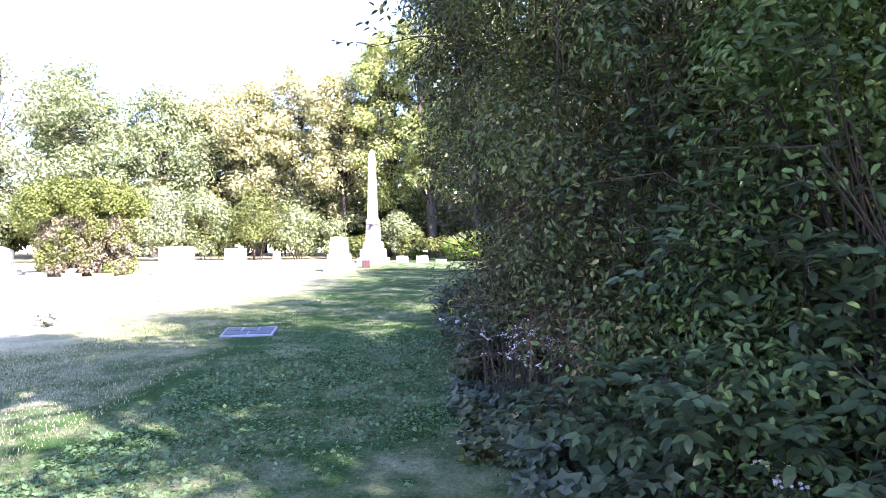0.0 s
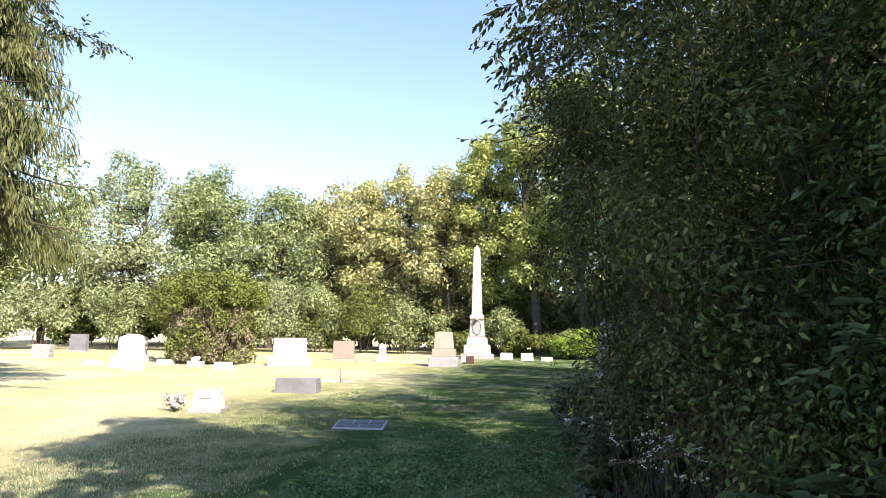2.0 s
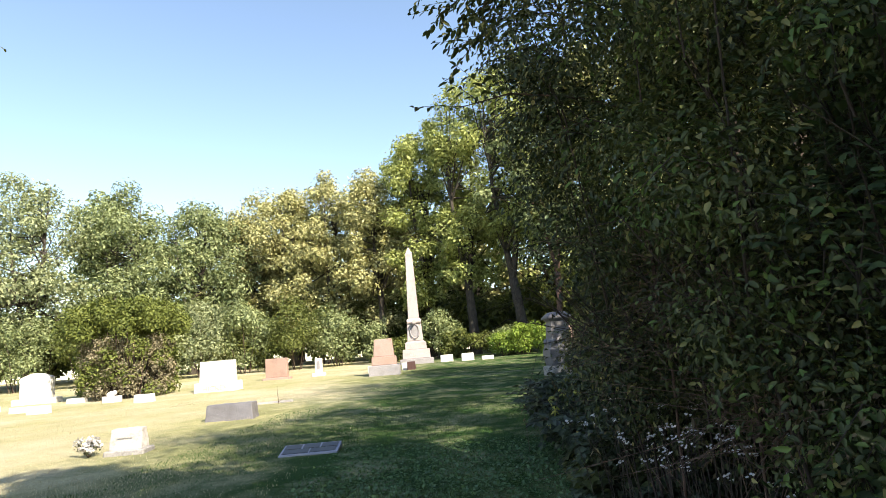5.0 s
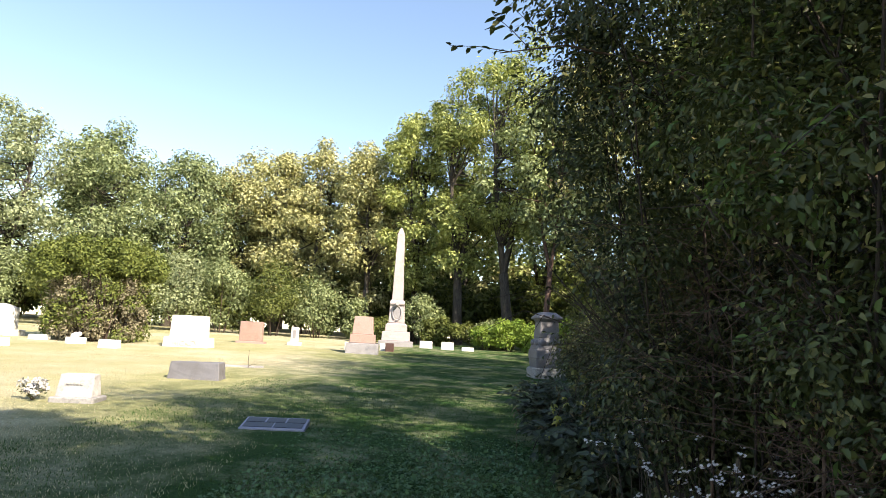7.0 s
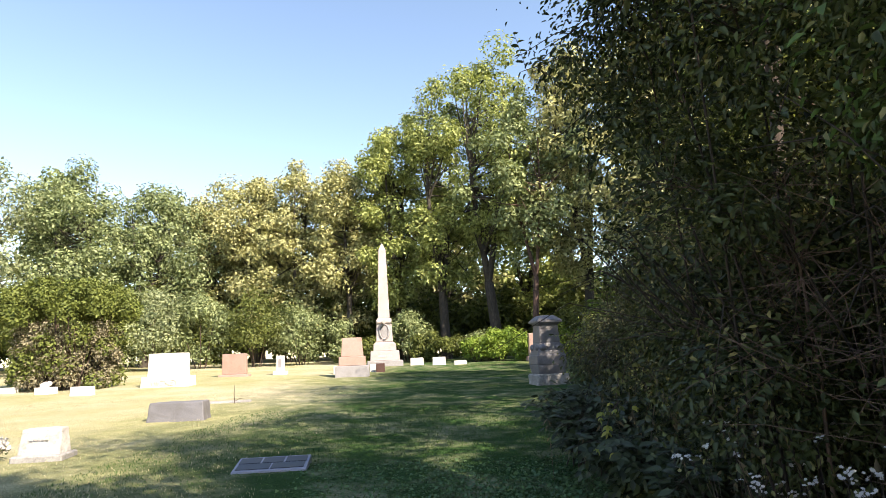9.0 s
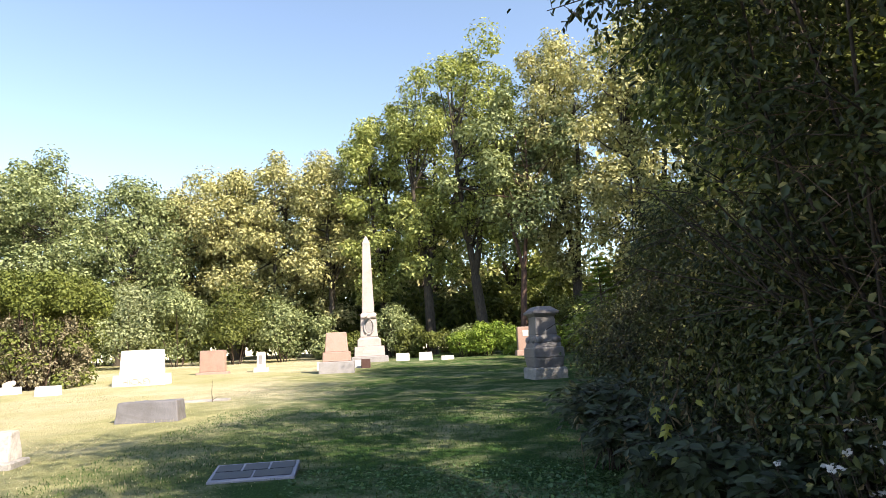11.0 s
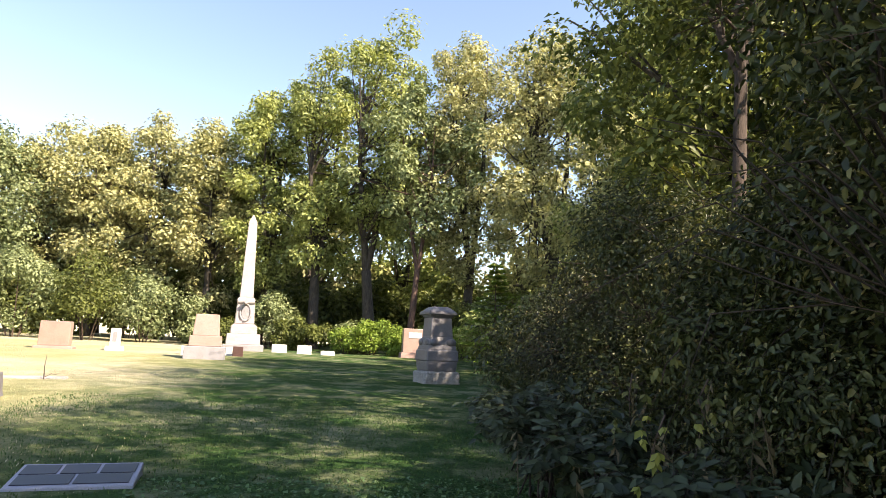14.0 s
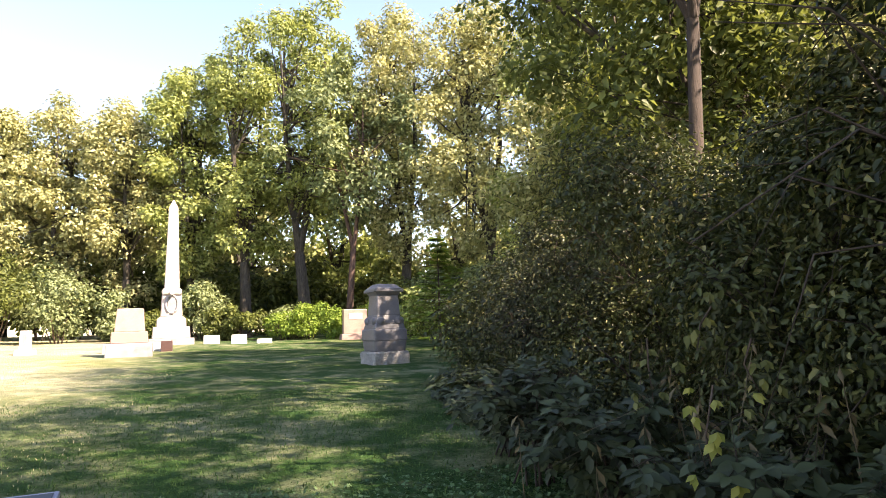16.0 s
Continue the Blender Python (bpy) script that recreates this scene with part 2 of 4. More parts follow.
def oval_mesh(name, base, a, s, nn, L, Wd, mat, cup):
    """Pointed oval blades, folded along the rib and drooping at the tip: two quads each."""
    k = len(base)
    v = np.empty((k, 6, 3), np.float32)
    v[:, 0] = base
    v[:, 1] = base + a * L * 0.28 + s * Wd * 0.46 + nn * L * cup * 0.8
    v[:, 2] = base + a * L * 0.68 + s * Wd * 0.38 + nn * L * cup * 0.6
    v[:, 3] = base + a * L - nn * L * cup * 0.5
    v[:, 4] = base + a * L * 0.68 - s * Wd * 0.38 + nn * L * cup * 0.6
    v[:, 5] = base + a * L * 0.28 - s * Wd * 0.46 + nn * L * cup * 0.8
    i = np.arange(k)[:, None] * 6
    quads = np.concatenate([i + [0, 1, 2, 3], i + [0, 3, 4, 5]], 1).ravel().astype(np.int32)
    me = bpy.data.meshes.new(name)
    me.vertices.add(k * 6)
    me.vertices.foreach_set("co", v.ravel())
    me.loops.add(k * 8)
    me.loops.foreach_set("vertex_index", quads)
    me.polygons.add(k * 2)
    me.polygons.foreach_set("loop_start", np.arange(k * 2, dtype=np.int32) * 4)
    me.materials.append(mat)
    me.update(calc_edges=True)
    return me


def leaf_mesh(name, base, along, normal, length, width, mat, cup=0.18, oval=False):
    """Many folded leaf blades: each one its own small island of two triangles either side of the rib."""
    k = len(base)
    a = unit(along)
    s = unit(np.cross(a, normal))
    nn = np.cross(s, a)
    L, Wd = length[:, None], width[:, None]
    if oval:
        return oval_mesh(name, base, a, s, nn, L, Wd, mat, cup)
    v = np.empty((k, 4, 3), np.float32)
    v[:, 0] = base
    v[:, 1] = base + a * L * 0.45 + s * Wd * 0.5 + nn * L * cup
    v[:, 2] = base + a * L
    v[:, 3] = base + a * L * 0.45 - s * Wd * 0.5 + nn * L * cup
    i = np.arange(k)[:, None] * 4
    tri = np.concatenate([i + [0, 1, 2], i + [0, 2, 3]], 1).ravel().astype(np.int32)
    me = bpy.data.meshes.new(name)
    me.vertices.add(k * 4)
    me.vertices.foreach_set("co", v.ravel())
    me.loops.add(k * 6)
    me.loops.foreach_set("vertex_index", tri)
    me.polygons.add(k * 2)
    me.polygons.foreach_set("loop_start", np.arange(k * 2, dtype=np.int32) * 3)
    me.materials.append(mat)
    me.update(calc_edges=True)
    return me


def clump_leaves(name, centres, radii, per, size, mat, parent, squash=0.75, droop=0.3, ragged=0.35, label="", aspect=0.55, oval=False):
    """Leaves scattered through the shells of many clumps, facing outward and up."""
    c = np.repeat(np.asarray(centres, float), per, 0)
    r = np.repeat(np.asarray(radii, float), per)
    d = unit(rng.normal(size=(len(c), 3)))
    far = r * (1 + ragged * rng.normal(size=len(c)) * 0.5) * rng.uniform(0.25, 1.0, len(c)) ** 0.3
    p = c + d * far[:, None] * np.array([1, 1, squash])
    nrm = unit(d * 1.2 + np.array([0, 0, 0.7]) + 0.45 * rng.normal(size=d.shape))
    al = unit(np.cross(nrm, rng.normal(size=d.shape)) + np.array([0, 0, -droop]) + 0.3 * d)
    L = size * rng.uniform(0.65, 1.35, len(c))
    ob = new(name, leaf_mesh(name, p, al, nrm, L, L * aspect * rng.uniform(0.8, 1.2, len(c)), mat, oval=oval))
    ob.parent = parent
    if label:
        tagged(ob, label)
    return ob


def tree(x, y, height, radius, mat, label, leaves=14000, low=0.25, leaf=0.26, bark=M_BARK, lean=0.0, clumps=70, name="tree", fork=2, trunk=None, top=0.5):
    """A broadleaf tree: forked tapered trunk, limbs that reach the clumps, and a crown with gaps and an uneven outline."""
    base = thing(name, x, y, rng.uniform(0, 360))
    tr = trunk or height * 0.014 + 0.06
    mid = (low + 1) / 2 * height
    half = (1 - low) / 2 * height
    cs = []
    while len(cs) < clumps:
        d = rng.uniform(-1, 1, 3)
        q = np.linalg.norm(d)
        if q > 1 or q < 0.35:
            continue
        swell = 0.78 + 0.3 * math.sin(3 * math.atan2(d[1], d[0]) + x) + 0.12 * rng.normal()
        taper = 1.0 - top * max(0.0, d[2]) ** 2
        cs.append((d[0] * radius * swell * taper, d[1] * radius * swell * taper, mid + d[2] * half * 0.92))
    cs = np.array(cs)
    rad = rng.uniform(0.13, 0.28, clumps) * radius
    sway = Vector((math.sin(x * 3.1), math.cos(y * 2.3), 0)) * height * 0.055
    fork_z = height * max(0.22, low * 0.9)
    stem = [((0, 0, -0.2), tr * 1.35), ((0.02, 0, 0.35), tr * 1.05), (sway * 0.4 + Vector((0, 0, fork_z)), tr * 0.8)]
    wood = [([p for p, _ in stem], [r for _, r in stem])]
    tops = []
    for k in range(fork):
        t = 2 * math.pi * k / fork + x
        end = Vector((math.cos(t) * radius * 0.3, math.sin(t) * radius * 0.3, height * 0.88))
        m1 = stem[-1][0].lerp(end, 0.45) + Vector((math.cos(t), math.sin(t), 0)) * radius * 0.08
        wood.append(([stem[-1][0] - Vector((0, 0, 0.1)), m1, end], [tr * 0.62, tr * 0.4, tr * 0.06]))
        tops.append((stem[-1][0], m1, end))
    for i in range(0, clumps, 2):
        c = Vector(cs[i])
        a, m1, end = tops[i % fork]
        s = a.lerp(m1, rng.uniform(0.2, 1.0)) if c.z < m1.z + 1 else m1.lerp(end, rng.uniform(0.0, 0.6))
        bend = s.lerp(c, 0.5) + Vector((0, 0, -0.05 * radius))
        wood.append(([s, bend, c], [tr * 0.22, tr * 0.13, tr * 0.03]))
    tubes("trunk", wood, bark, base, 6)
    clump_leaves("crown", cs, rad, leaves // clumps, leaf, mat, base)
    return tagged(base, label, "tree")


def shrub(x, y, height, radius, mat, label, leaves=5000, leaf=0.16, clumps=30, name="shrub", low=0.05, squash=0.8, stems=6, depth=None):
    """A many-stemmed bush with leaves down to the ground."""
    base = thing(name, x, y)
    depth = depth or radius
    cs = []
    while len(cs) < clumps:
        d = rng.uniform(-1, 1, 3)
        if np.linalg.norm(d) > 1 or np.linalg.norm(d) < 0.3:
            continue
        cs.append((d[0] * radius * 0.85, d[1] * depth * 0.85, height * (low + (1 - low) * (0.5 + 0.45 * d[2]))))
    cs = np.array(cs)
    wood = []
    for k in range(stems):
        c = Vector(cs[k * (clumps // stems)])
        s = Vector((c.x * 0.2, c.y * 0.2, -0.1))
        wood.append(([s, s.lerp(c, 0.55) + Vector((0, 0, 0.12 * height)), c], [0.035, 0.024, 0.006]))
    tubes("stem", wood, M_TWIG, base, 5)
    clump_leaves("foliage", cs, rng.uniform(0.28, 0.42, clumps) * min(radius, height * 0.6, depth * 1.2), leaves // clumps, leaf, mat, base, squash)
    return tagged(base, label, "bush")


# ---- ground ----
def ground_sheet():
    xs = np.concatenate([[-1500, -600, -250, -120, -80], np.linspace(-60, 40, 101), [60, 90, 150, 300, 700, 1500]])
    ys = np.concatenate([[-1500, -600, -250, -100, -50], np.linspace(-20, 70, 91), [80, 100, 150, 300, 700, 1500]])
    vs, fs = [], []
    for y in ys:
        for x in xs:
            near = 1 if (-60 < x < 40 and -20 < y < 70) else 0
            vs.append((x, y, gz(x, y) + near * 0.035 * noise.noise(Vector((x * 0.35, y * 0.35, 0)))))
    w = len(xs)
    for j in range(len(ys) - 1):
        for i in range(w - 1):
            fs.append((j * w + i, j * w + i + 1, (j + 1) * w + i + 1, (j + 1) * w + i))
    return tagged(new("ground", mesh_from("ground", vs, fs, M_LAWN, True)), "mown lawn, dry straw with painted-in sunlight to the west, green elsewhere", "lawn", kind="structure")


ground_sheet()


# ---- gravestones and monuments ----
def letters(parent, n, w, h, z, y, mat=M_LETTER, gap=0.25, x0=0.0):
    """A row of worn letters that cannot be read: plain raised bars."""
    step = w / n
    for i in range(n):
        part("letter", block(step * (1 - gap), 0.012, h * (0.85 + 0.15 * ((i * 7) % 3) / 2), z, bevel=0.003, x=x0 - w / 2 + step * (i + 0.5), y=y), mat, parent)


def carved_text(parent, words, size, at):
    """Raised letters that can be read, standing upright on a face towards -y."""
    curve = bpy.data.curves.new("lettering", "FONT")
    curve.body, curve.size, curve.extrude, curve.align_x = words, size, 0.012, "CENTER"
    holder = bpy.data.objects.new("lettering", curve)
    scene.collection.objects.link(holder)
    me = bpy.data.meshes.new_from_object(holder.evaluated_get(bpy.context.evaluated_depsgraph_get()))
    bpy.data.objects.remove(holder)
    me.transform(Matrix.Translation(at) @ Matrix.Rotation(math.pi / 2, 4, "X"))
    me.materials.clear()
    me.materials.append(M_LETTER)
    ob = new("lettering", me)
    ob.parent = parent
    return tagged(ob, "raised grey capital letters")


def obelisk(x, y, turn):
    o = thing("obelisk", x, y, turn)
    part("foundation", block(2.0, 2.0, 0.4, -0.12, bevel=0.03), M_GREY, o, "grey granite foundation slab")
    b = part("lower_base", block(1.66, 1.66, 0.54, 0.28, top=(1.6, 1.6), bevel=0.02), M_PINK, o)
    letters(b, 7, 0.8, 0.14, 0.46, -0.822)
    part("upper_base", block(1.3, 1.3, 0.4, 0.82, top=(1.26, 1.26), bevel=0.02), M_PINK, o)
    part("moulding", block(1.22, 1.22, 0.1, 1.22, top=(1.0, 1.0), bevel=0.02), M_PINK, o)
    die = part("die", block(0.96, 0.96, 1.2, 1.32, top=(0.84, 0.84), bevel=0.03), M_PINK, o)
    bm = bmesh.new()
    ring = [(0.26 * math.cos(t), 0.42 * math.sin(t)) for t in np.linspace(-0.6 * math.pi, 1.35 * math.pi, 34)]
    v, f = tube([(px, -0.475 + 0.03 * (pz / 0.42) , 1.9 + pz) for px, pz in ring], [0.035 + 0.03 * abs(math.sin(i * 1.7)) for i in range(34)], 6)
    for q in v:
        bm.verts.new(q)
    bm.verts.ensure_lookup_table()
    for q in f:
        bm.faces.new([bm.verts[i] for i in q])
    # grey darker than the die puts the wreath's relief shadow into its colour
    part("wreath", bm, M_GREY, die, "carved wreath, darker grey for its relief shade", True)
    bm = bmesh.new()
    bmesh.ops.create_cone(bm, cap_ends=True, segments=28, radius1=1, radius2=0.94, depth=0.03)
    for p in bm.verts:
        p.co = Vector((p.co.x * 0.2, -0.465 - p.co.z + 0.0, 1.9 + p.co.y * 0.34))
    part("tablet", bm, M_GREY, die, "oval inscription tablet")
    part("collar", block(0.94, 0.94, 0.16, 2.52, top=(0.76, 0.76), bevel=0.03), M_PINK, o)
    for k in range(4):
        bm = bmesh.new()
        bmesh.ops.create_cone(bm, cap_ends=True, segments=14, radius1=0.12, radius2=0.12, depth=0.84)
        bmesh.ops.rotate(bm, verts=bm.verts, matrix=Matrix.Rotation(math.pi / 2, 3, "X" if k % 2 else "Y"))
        t = k * math.pi / 2
        for p in bm.verts:
            p.co += Vector((math.cos(t) * 0.42, math.sin(t) * 0.42, 2.46)) if k % 2 == 1 else Vector((0, 0.42 * (1 if k else -1), 2.46))
        part("scroll", bm, M_PINK, o)
    bm = block(0.67, 0.67, 4.0, 2.68, top=(0.42, 0.42), bevel=0)
    top = [p for p in bm.faces if p.normal.z > 0.9]
    r = bmesh.ops.extrude_face_region(bm, geom=top)
    for p in [g for g in r["geom"] if isinstance(g, bmesh.types.BMVert)]:
        p.co = Vector((p.co.x * 0.12, p.co.y * 0.12, 7.1))
    bmesh.ops.bevel(bm, geom=[e for e in bm.edges], offset=0.012, segments=1, affect="EDGES")
    part("shaft", bm, M_PINK, o)
    return tagged(o, "tall pale pink granite obelisk on stepped bases with a carved wreath", "obelisk")


def stepped_stone(name, x, y, turn, die, steps, label, cat="gravestone", inscription="", lean=(0, 0)):
    """die: w, d, h, top w, top d, material, roughness; steps from the ground up: w, d, h, material."""
    o = thing(name, x, y, turn, lean=lean)
    z = -0.08
    for w, d, h, m in steps:
        b = part("base", block(w, d, h, z, top=(w * 0.97, d * 0.96), bevel=0.02), m, o)
        z += h
    w, d, h, tw, td, m, wob = die
    part("die", block(w, d, h, z, top=(tw, td), bevel=0.03, wob=wob, seg=2), m, o)
    if inscription:
        carved_text(b, inscription, 0.3, (0, -steps[-1][1] / 2 - 0.006, z - steps[-1][2] * 0.72))
    return tagged(o, label, cat), z


obelisk(-5.3, 38.6, 8.0)
red, zr = stepped_stone("monument", -5.62, 29.2, 6, (0.92, 0.6, 0.78, 0.8, 0.5, M_ROSE, 0.012), [(1.42, 1.0, 0.52, M_GREY), (1.12, 0.78, 0.38, M_RED)], "rose granite monument with rough top on two stepped bases")
white, zw = stepped_stone("family_stone", -12.2, 26.6, 3, (1.42, 0.5, 0.86, 1.37, 0.44, M_MARBLE, 0.008), [(1.8, 0.8, 0.46, M_MARBLE)], "broad white marble family stone on a lettered base", inscription="HICKEY")
stepped_stone("tablet_stone", -11.6, 32.0, 2, (1.1, 0.36, 0.95, 1.08, 0.34, M_RED, 0.0), [(1.4, 0.55, 0.18, M_ROSE)], "upright red granite tablet on a low base")
post, zp = stepped_stone("post_stone", -9.62, 32.6, 2, (0.36, 0.28, 0.72, 0.34, 0.26, M_MARBLE, 0.0), [(0.64, 0.46, 0.24, M_MARBLE)], "slim white marble post stone on a base")
part("panel", block(0.16, 0.02, 0.42, zp + 0.16, bevel=0.004, y=-0.138), M_GREY, post, "grey weathered panel")


def domed_stone(x, y):
    o = thing("domed_gravestone", x, y, 14)
    part("base", block(1.75, 0.7, 0.3, -0.06, bevel=0.03), M_MARBLE, o)
    bm = bmesh.new()
    outline = [(-0.62, 0.24), (0.62, 0.24), (0.62, 1.12), (0.42, 1.2), (0.15, 1.3), (-0.15, 1.3), (-0.42, 1.2), (-0.62, 1.12)]
    f = bm.faces.new([bm.verts.new((px, -0.2, pz)) for px, pz in outline])
    r = bmesh.ops.extrude_face_region(bm, geom=[f])
    for p in [g for g in r["geom"] if isinstance(g, bmesh.types.BMVert)]:
        p.co.y = 0.2
    bmesh.ops.recalc_face_normals(bm, faces=bm.faces)
    bmesh.ops.bevel(bm, geom=bm.edges[:], offset=0.02, segments=2, affect="EDGES")
    d = part("die", bm, M_MARBLE, o)
    letters(d, 5, 0.5, 0.03, 0.98, -0.204)
    return tagged(o, "white marble gravestone with a shallow pointed top", "gravestone")


domed_stone(-20.4, 26.9)


def pedestal(x, y, turn):
    """A dark granite pedestal monument: rough footing, rolled base, flared shoulder with scrolls, tapering die and hipped cap."""
    o = thing("pedestal_monument", x, y, turn)
    part("footing", block(1.02, 1.02, 0.42, -0.1, top=(0.97, 0.97), bevel=0.04, wob=0.04), M_ROCK, o, "rough-hewn grey footing")
    part("base", block(0.82, 0.82, 0.3, 0.3, top=(0.9, 0.9), bevel=0.07, seg=3), M_SLATE, o)
    part("base_roll", block(0.92, 0.92, 0.3, 0.58, top=(0.89, 0.89), bevel=0.05, seg=3), M_SLATE, o)
    part("shoulder", block(0.84, 0.84, 0.14, 0.87, top=(0.77, 0.77), bevel=0.03, seg=2), M_SLATE, o)
    part("shoulder_slope", block(0.77, 0.77, 0.24, 1.0, top=(0.64, 0.64), bevel=0.04, seg=3), M_SLATE, o)
    for k in range(4):
        for side in (-0.24, 0.24):
            bm = bmesh.new()
            bmesh.ops.create_uvsphere(bm, u_segments=12, v_segments=8, radius=1.0)
            for v in bm.verts:
                v.co = Vector((v.co.x * 0.12 + side, v.co.y * 0.07 - 0.37, v.co.z * 0.1 + 1.08))
            bm.transform(Matrix.Rotation(k * math.pi / 2, 4, "Z"))
            part("scroll", bm, M_SLATE, o, smooth=True)
    part("die", block(0.65, 0.65, 0.52, 1.22, top=(0.58, 0.58), bevel=0.02), M_SLATE, o)
    part("neck", block(0.6, 0.6, 0.09, 1.73, top=(0.7, 0.7), bevel=0.02), M_SLATE, o)
    part("cap", block(0.8, 0.8, 0.08, 1.81, bevel=0.015), M_SLATE, o)
    part("cap_top", block(0.78, 0.78, 0.14, 1.888, top=(0.46, 0.46), bevel=0.02), M_SLATE, o)
    return tagged(o, "dark grey granite pedestal monument with a hipped cap", "monument")


pedestal(1.46, 21.7, 10)


def bevel_marker(x, y, turn):
    o = thing("lawn_marker", x, y, turn, z=gz(x, y) - 0.045)
    w, d = 0.88, 0.5
    bm = bmesh.new()
    q = [(-w / 2, -d / 2, -0.05), (w / 2, -d / 2, -0.05), (w / 2, d / 2, -0.05), (-w / 2, d / 2, -0.05), (-w / 2, -d / 2, 0.07), (w / 2, -d / 2, 0.07), (w / 2, d / 2, 0.15), (-w / 2, d / 2, 0.15)]
    vs = [bm.verts.new(p) for p in q]
    for f in ((0, 3, 2, 1), (4, 5, 6, 7), (0, 1, 5, 4), (1, 2, 6, 5), (2, 3, 7, 6), (3, 0, 4, 7)):
        bm.faces.new([vs[i] for i in f])
    bmesh.ops.bevel(bm, geom=bm.edges[:], offset=0.008, segments=1, affect="EDGES")
    part("slab", bm, M_BLACKTRIM, o, "honed dark granite slab")
    tilt = Matrix.Translation((0, 0, 0.111)) @ Matrix.Rotation(math.atan2(0.08, d), 4, "X")
    for px, py, pw, pd in ((-0.28, 0.11, 0.255, 0.2), (0.0, 0.11, 0.255, 0.2), (0.28, 0.11, 0.255, 0.2), (-0.205, -0.11, 0.39, 0.2), (0.205, -0.11, 0.39, 0.2)):
        bm = block(pw, pd, 0.006, 0.0, bevel=0.0015, x=px, y=py)
        bm.transform(tilt)
        part("panel", bm, M_BLACK, o, "polished black panel")
    return tagged(o, "low black granite lawn marker set in the grass", "grave marker")


bevel_marker(-3.62, 10.85, 6)


def slant_stone(x, y, turn, w, d, h, mat, label, base=None, top=0.8, wob=0.02):
    o = thing("slant_gravestone", x, y, turn)
    z = -0.06
    if base:
        part("base", block(base[0], base[1], 0.14, z, bevel=0.02, wob=0.0), M_ROCK, o)
        z += 0.13
    part("die", block(w, d, h, z, top=(w * 0.94, d * top), bevel=0.025, wob=wob, seg=2), mat, o)
    return tagged(o, label, "gravestone"), z


low, zl = slant_stone(-7.15, 16.2, 4, 1.16, 0.5, 0.42, M_SLATE, "low dark grey granite block gravestone with sloped sides")
pk, zk = slant_stone(-7.2, 12.0, 8, 0.56, 0.36, 0.36, M_WORN, "small weathered white gravestone on a rough plinth", (0.68, 0.5), 0.6, 0.015)
letters(pk, 5, 0.26, 0.04, zk + 0.2, -0.165)


def flat_stone(x, y, w, h, mat=M_MARBLE, turn=0.0, d=0.32, name="footstone", label="small low white marble footstone in the grass", group="small footstones"):
    o = thing(name, x, y, turn)
    part("body", block(w, d, h + 0.06, -0.06, top=(w * 0.95, d * 0.88), bevel=0.02, wob=0.006), mat, o)
    return tagged(o, label, "footstone", group)


for fx, fy, fw, fh in ((-20.0, 23.9, 0.7, 0.2), (-17.7, 22.6, 0.7, 0.2), (-16.4, 21.8, 0.72, 0.26), (-17.7, 25.6, 0.75, 0.2), (-13.5, 23.3, 0.7, 0.3), (-3.4, 37.6, 0.75, 0.4), (-2.15, 37.2, 0.72, 0.42), (-1.0, 37.0, 0.7, 0.2), (-6.6, 31.4, 0.5, 0.35)):
    flat_stone(fx, fy, fw, fh, turn=rng.uniform(-4, 8))
flat_stone(-4.75, 31.8, 0.42, 0.4, M_DARK, 4, 0.3, "dark_block", "small dark red granite block beside the monument", "blocks by the monument")
flat_stone(-5.05, 32.3, 0.5, 0.34, M_MARBLE, 4, 0.3, "white_block", "small white marble block behind the dark one", "blocks by the monument")
flat_stone(-7.3, 19.4, 1.2, 0.05, M_ROCK, 10, 0.35, "sunken_slab", "thin grey slab sunk in the lawn", "sunken slab")
rough, _ = slant_stone(-25.7, 27.2, 10, 0.95, 0.5, 0.75, M_ROCK, "rough rock-faced grey gravestone with a rounded top", None, 0.7, 0.06)
slant_stone(-30.5, 35.0, 6, 1.1, 0.4, 1.05, M_SLATE, "dark grey gravestone in the shade of the trees", (1.3, 0.6), 0.85, 0.0)
brown, zb = stepped_stone("brown_tablet", 3.45, 37.4, 4, (1.25, 0.4, 1.25, 1.22, 0.38, M_RED, 0.0), [(1.5, 0.6, 0.35, M_ROSE)], "brown red granite tablet with a pale plate on a base")
part("plate", block(0.7, 0.02, 0.3, zb + 0.75, bevel=0.004, y=-0.205), M_MARBLE, brown, "pale inscribed plate")


def lamb_stone(x, y):
    """A child's stone with a small worn resting figure carved on top."""
    o = thing("carved_footstone", x, y, 5)
    part("block", block(0.62, 0.34, 0.3, -0.06, bevel=0.02), M_MARBLE, o)
    bm = bmesh.new()
    for cx, cz, r in ((-0.02, 0.3, 0.13), (0.1, 0.36, 0.09), (-0.1, 0.29, 0.11)):
        s = bmesh.ops.create_uvsphere(bm, u_segments=10, v_segments=7, radius=r)
        bmesh.ops.translate(bm, verts=s["verts"], vec=(cx, 0, cz))
    part("carving", bm, M_MARBLE, o, "worn white carving", True)
    return tagged(o, "small white marble stone with a worn carving on top", "footstone")


lamb_stone(-15.5, 24.5)

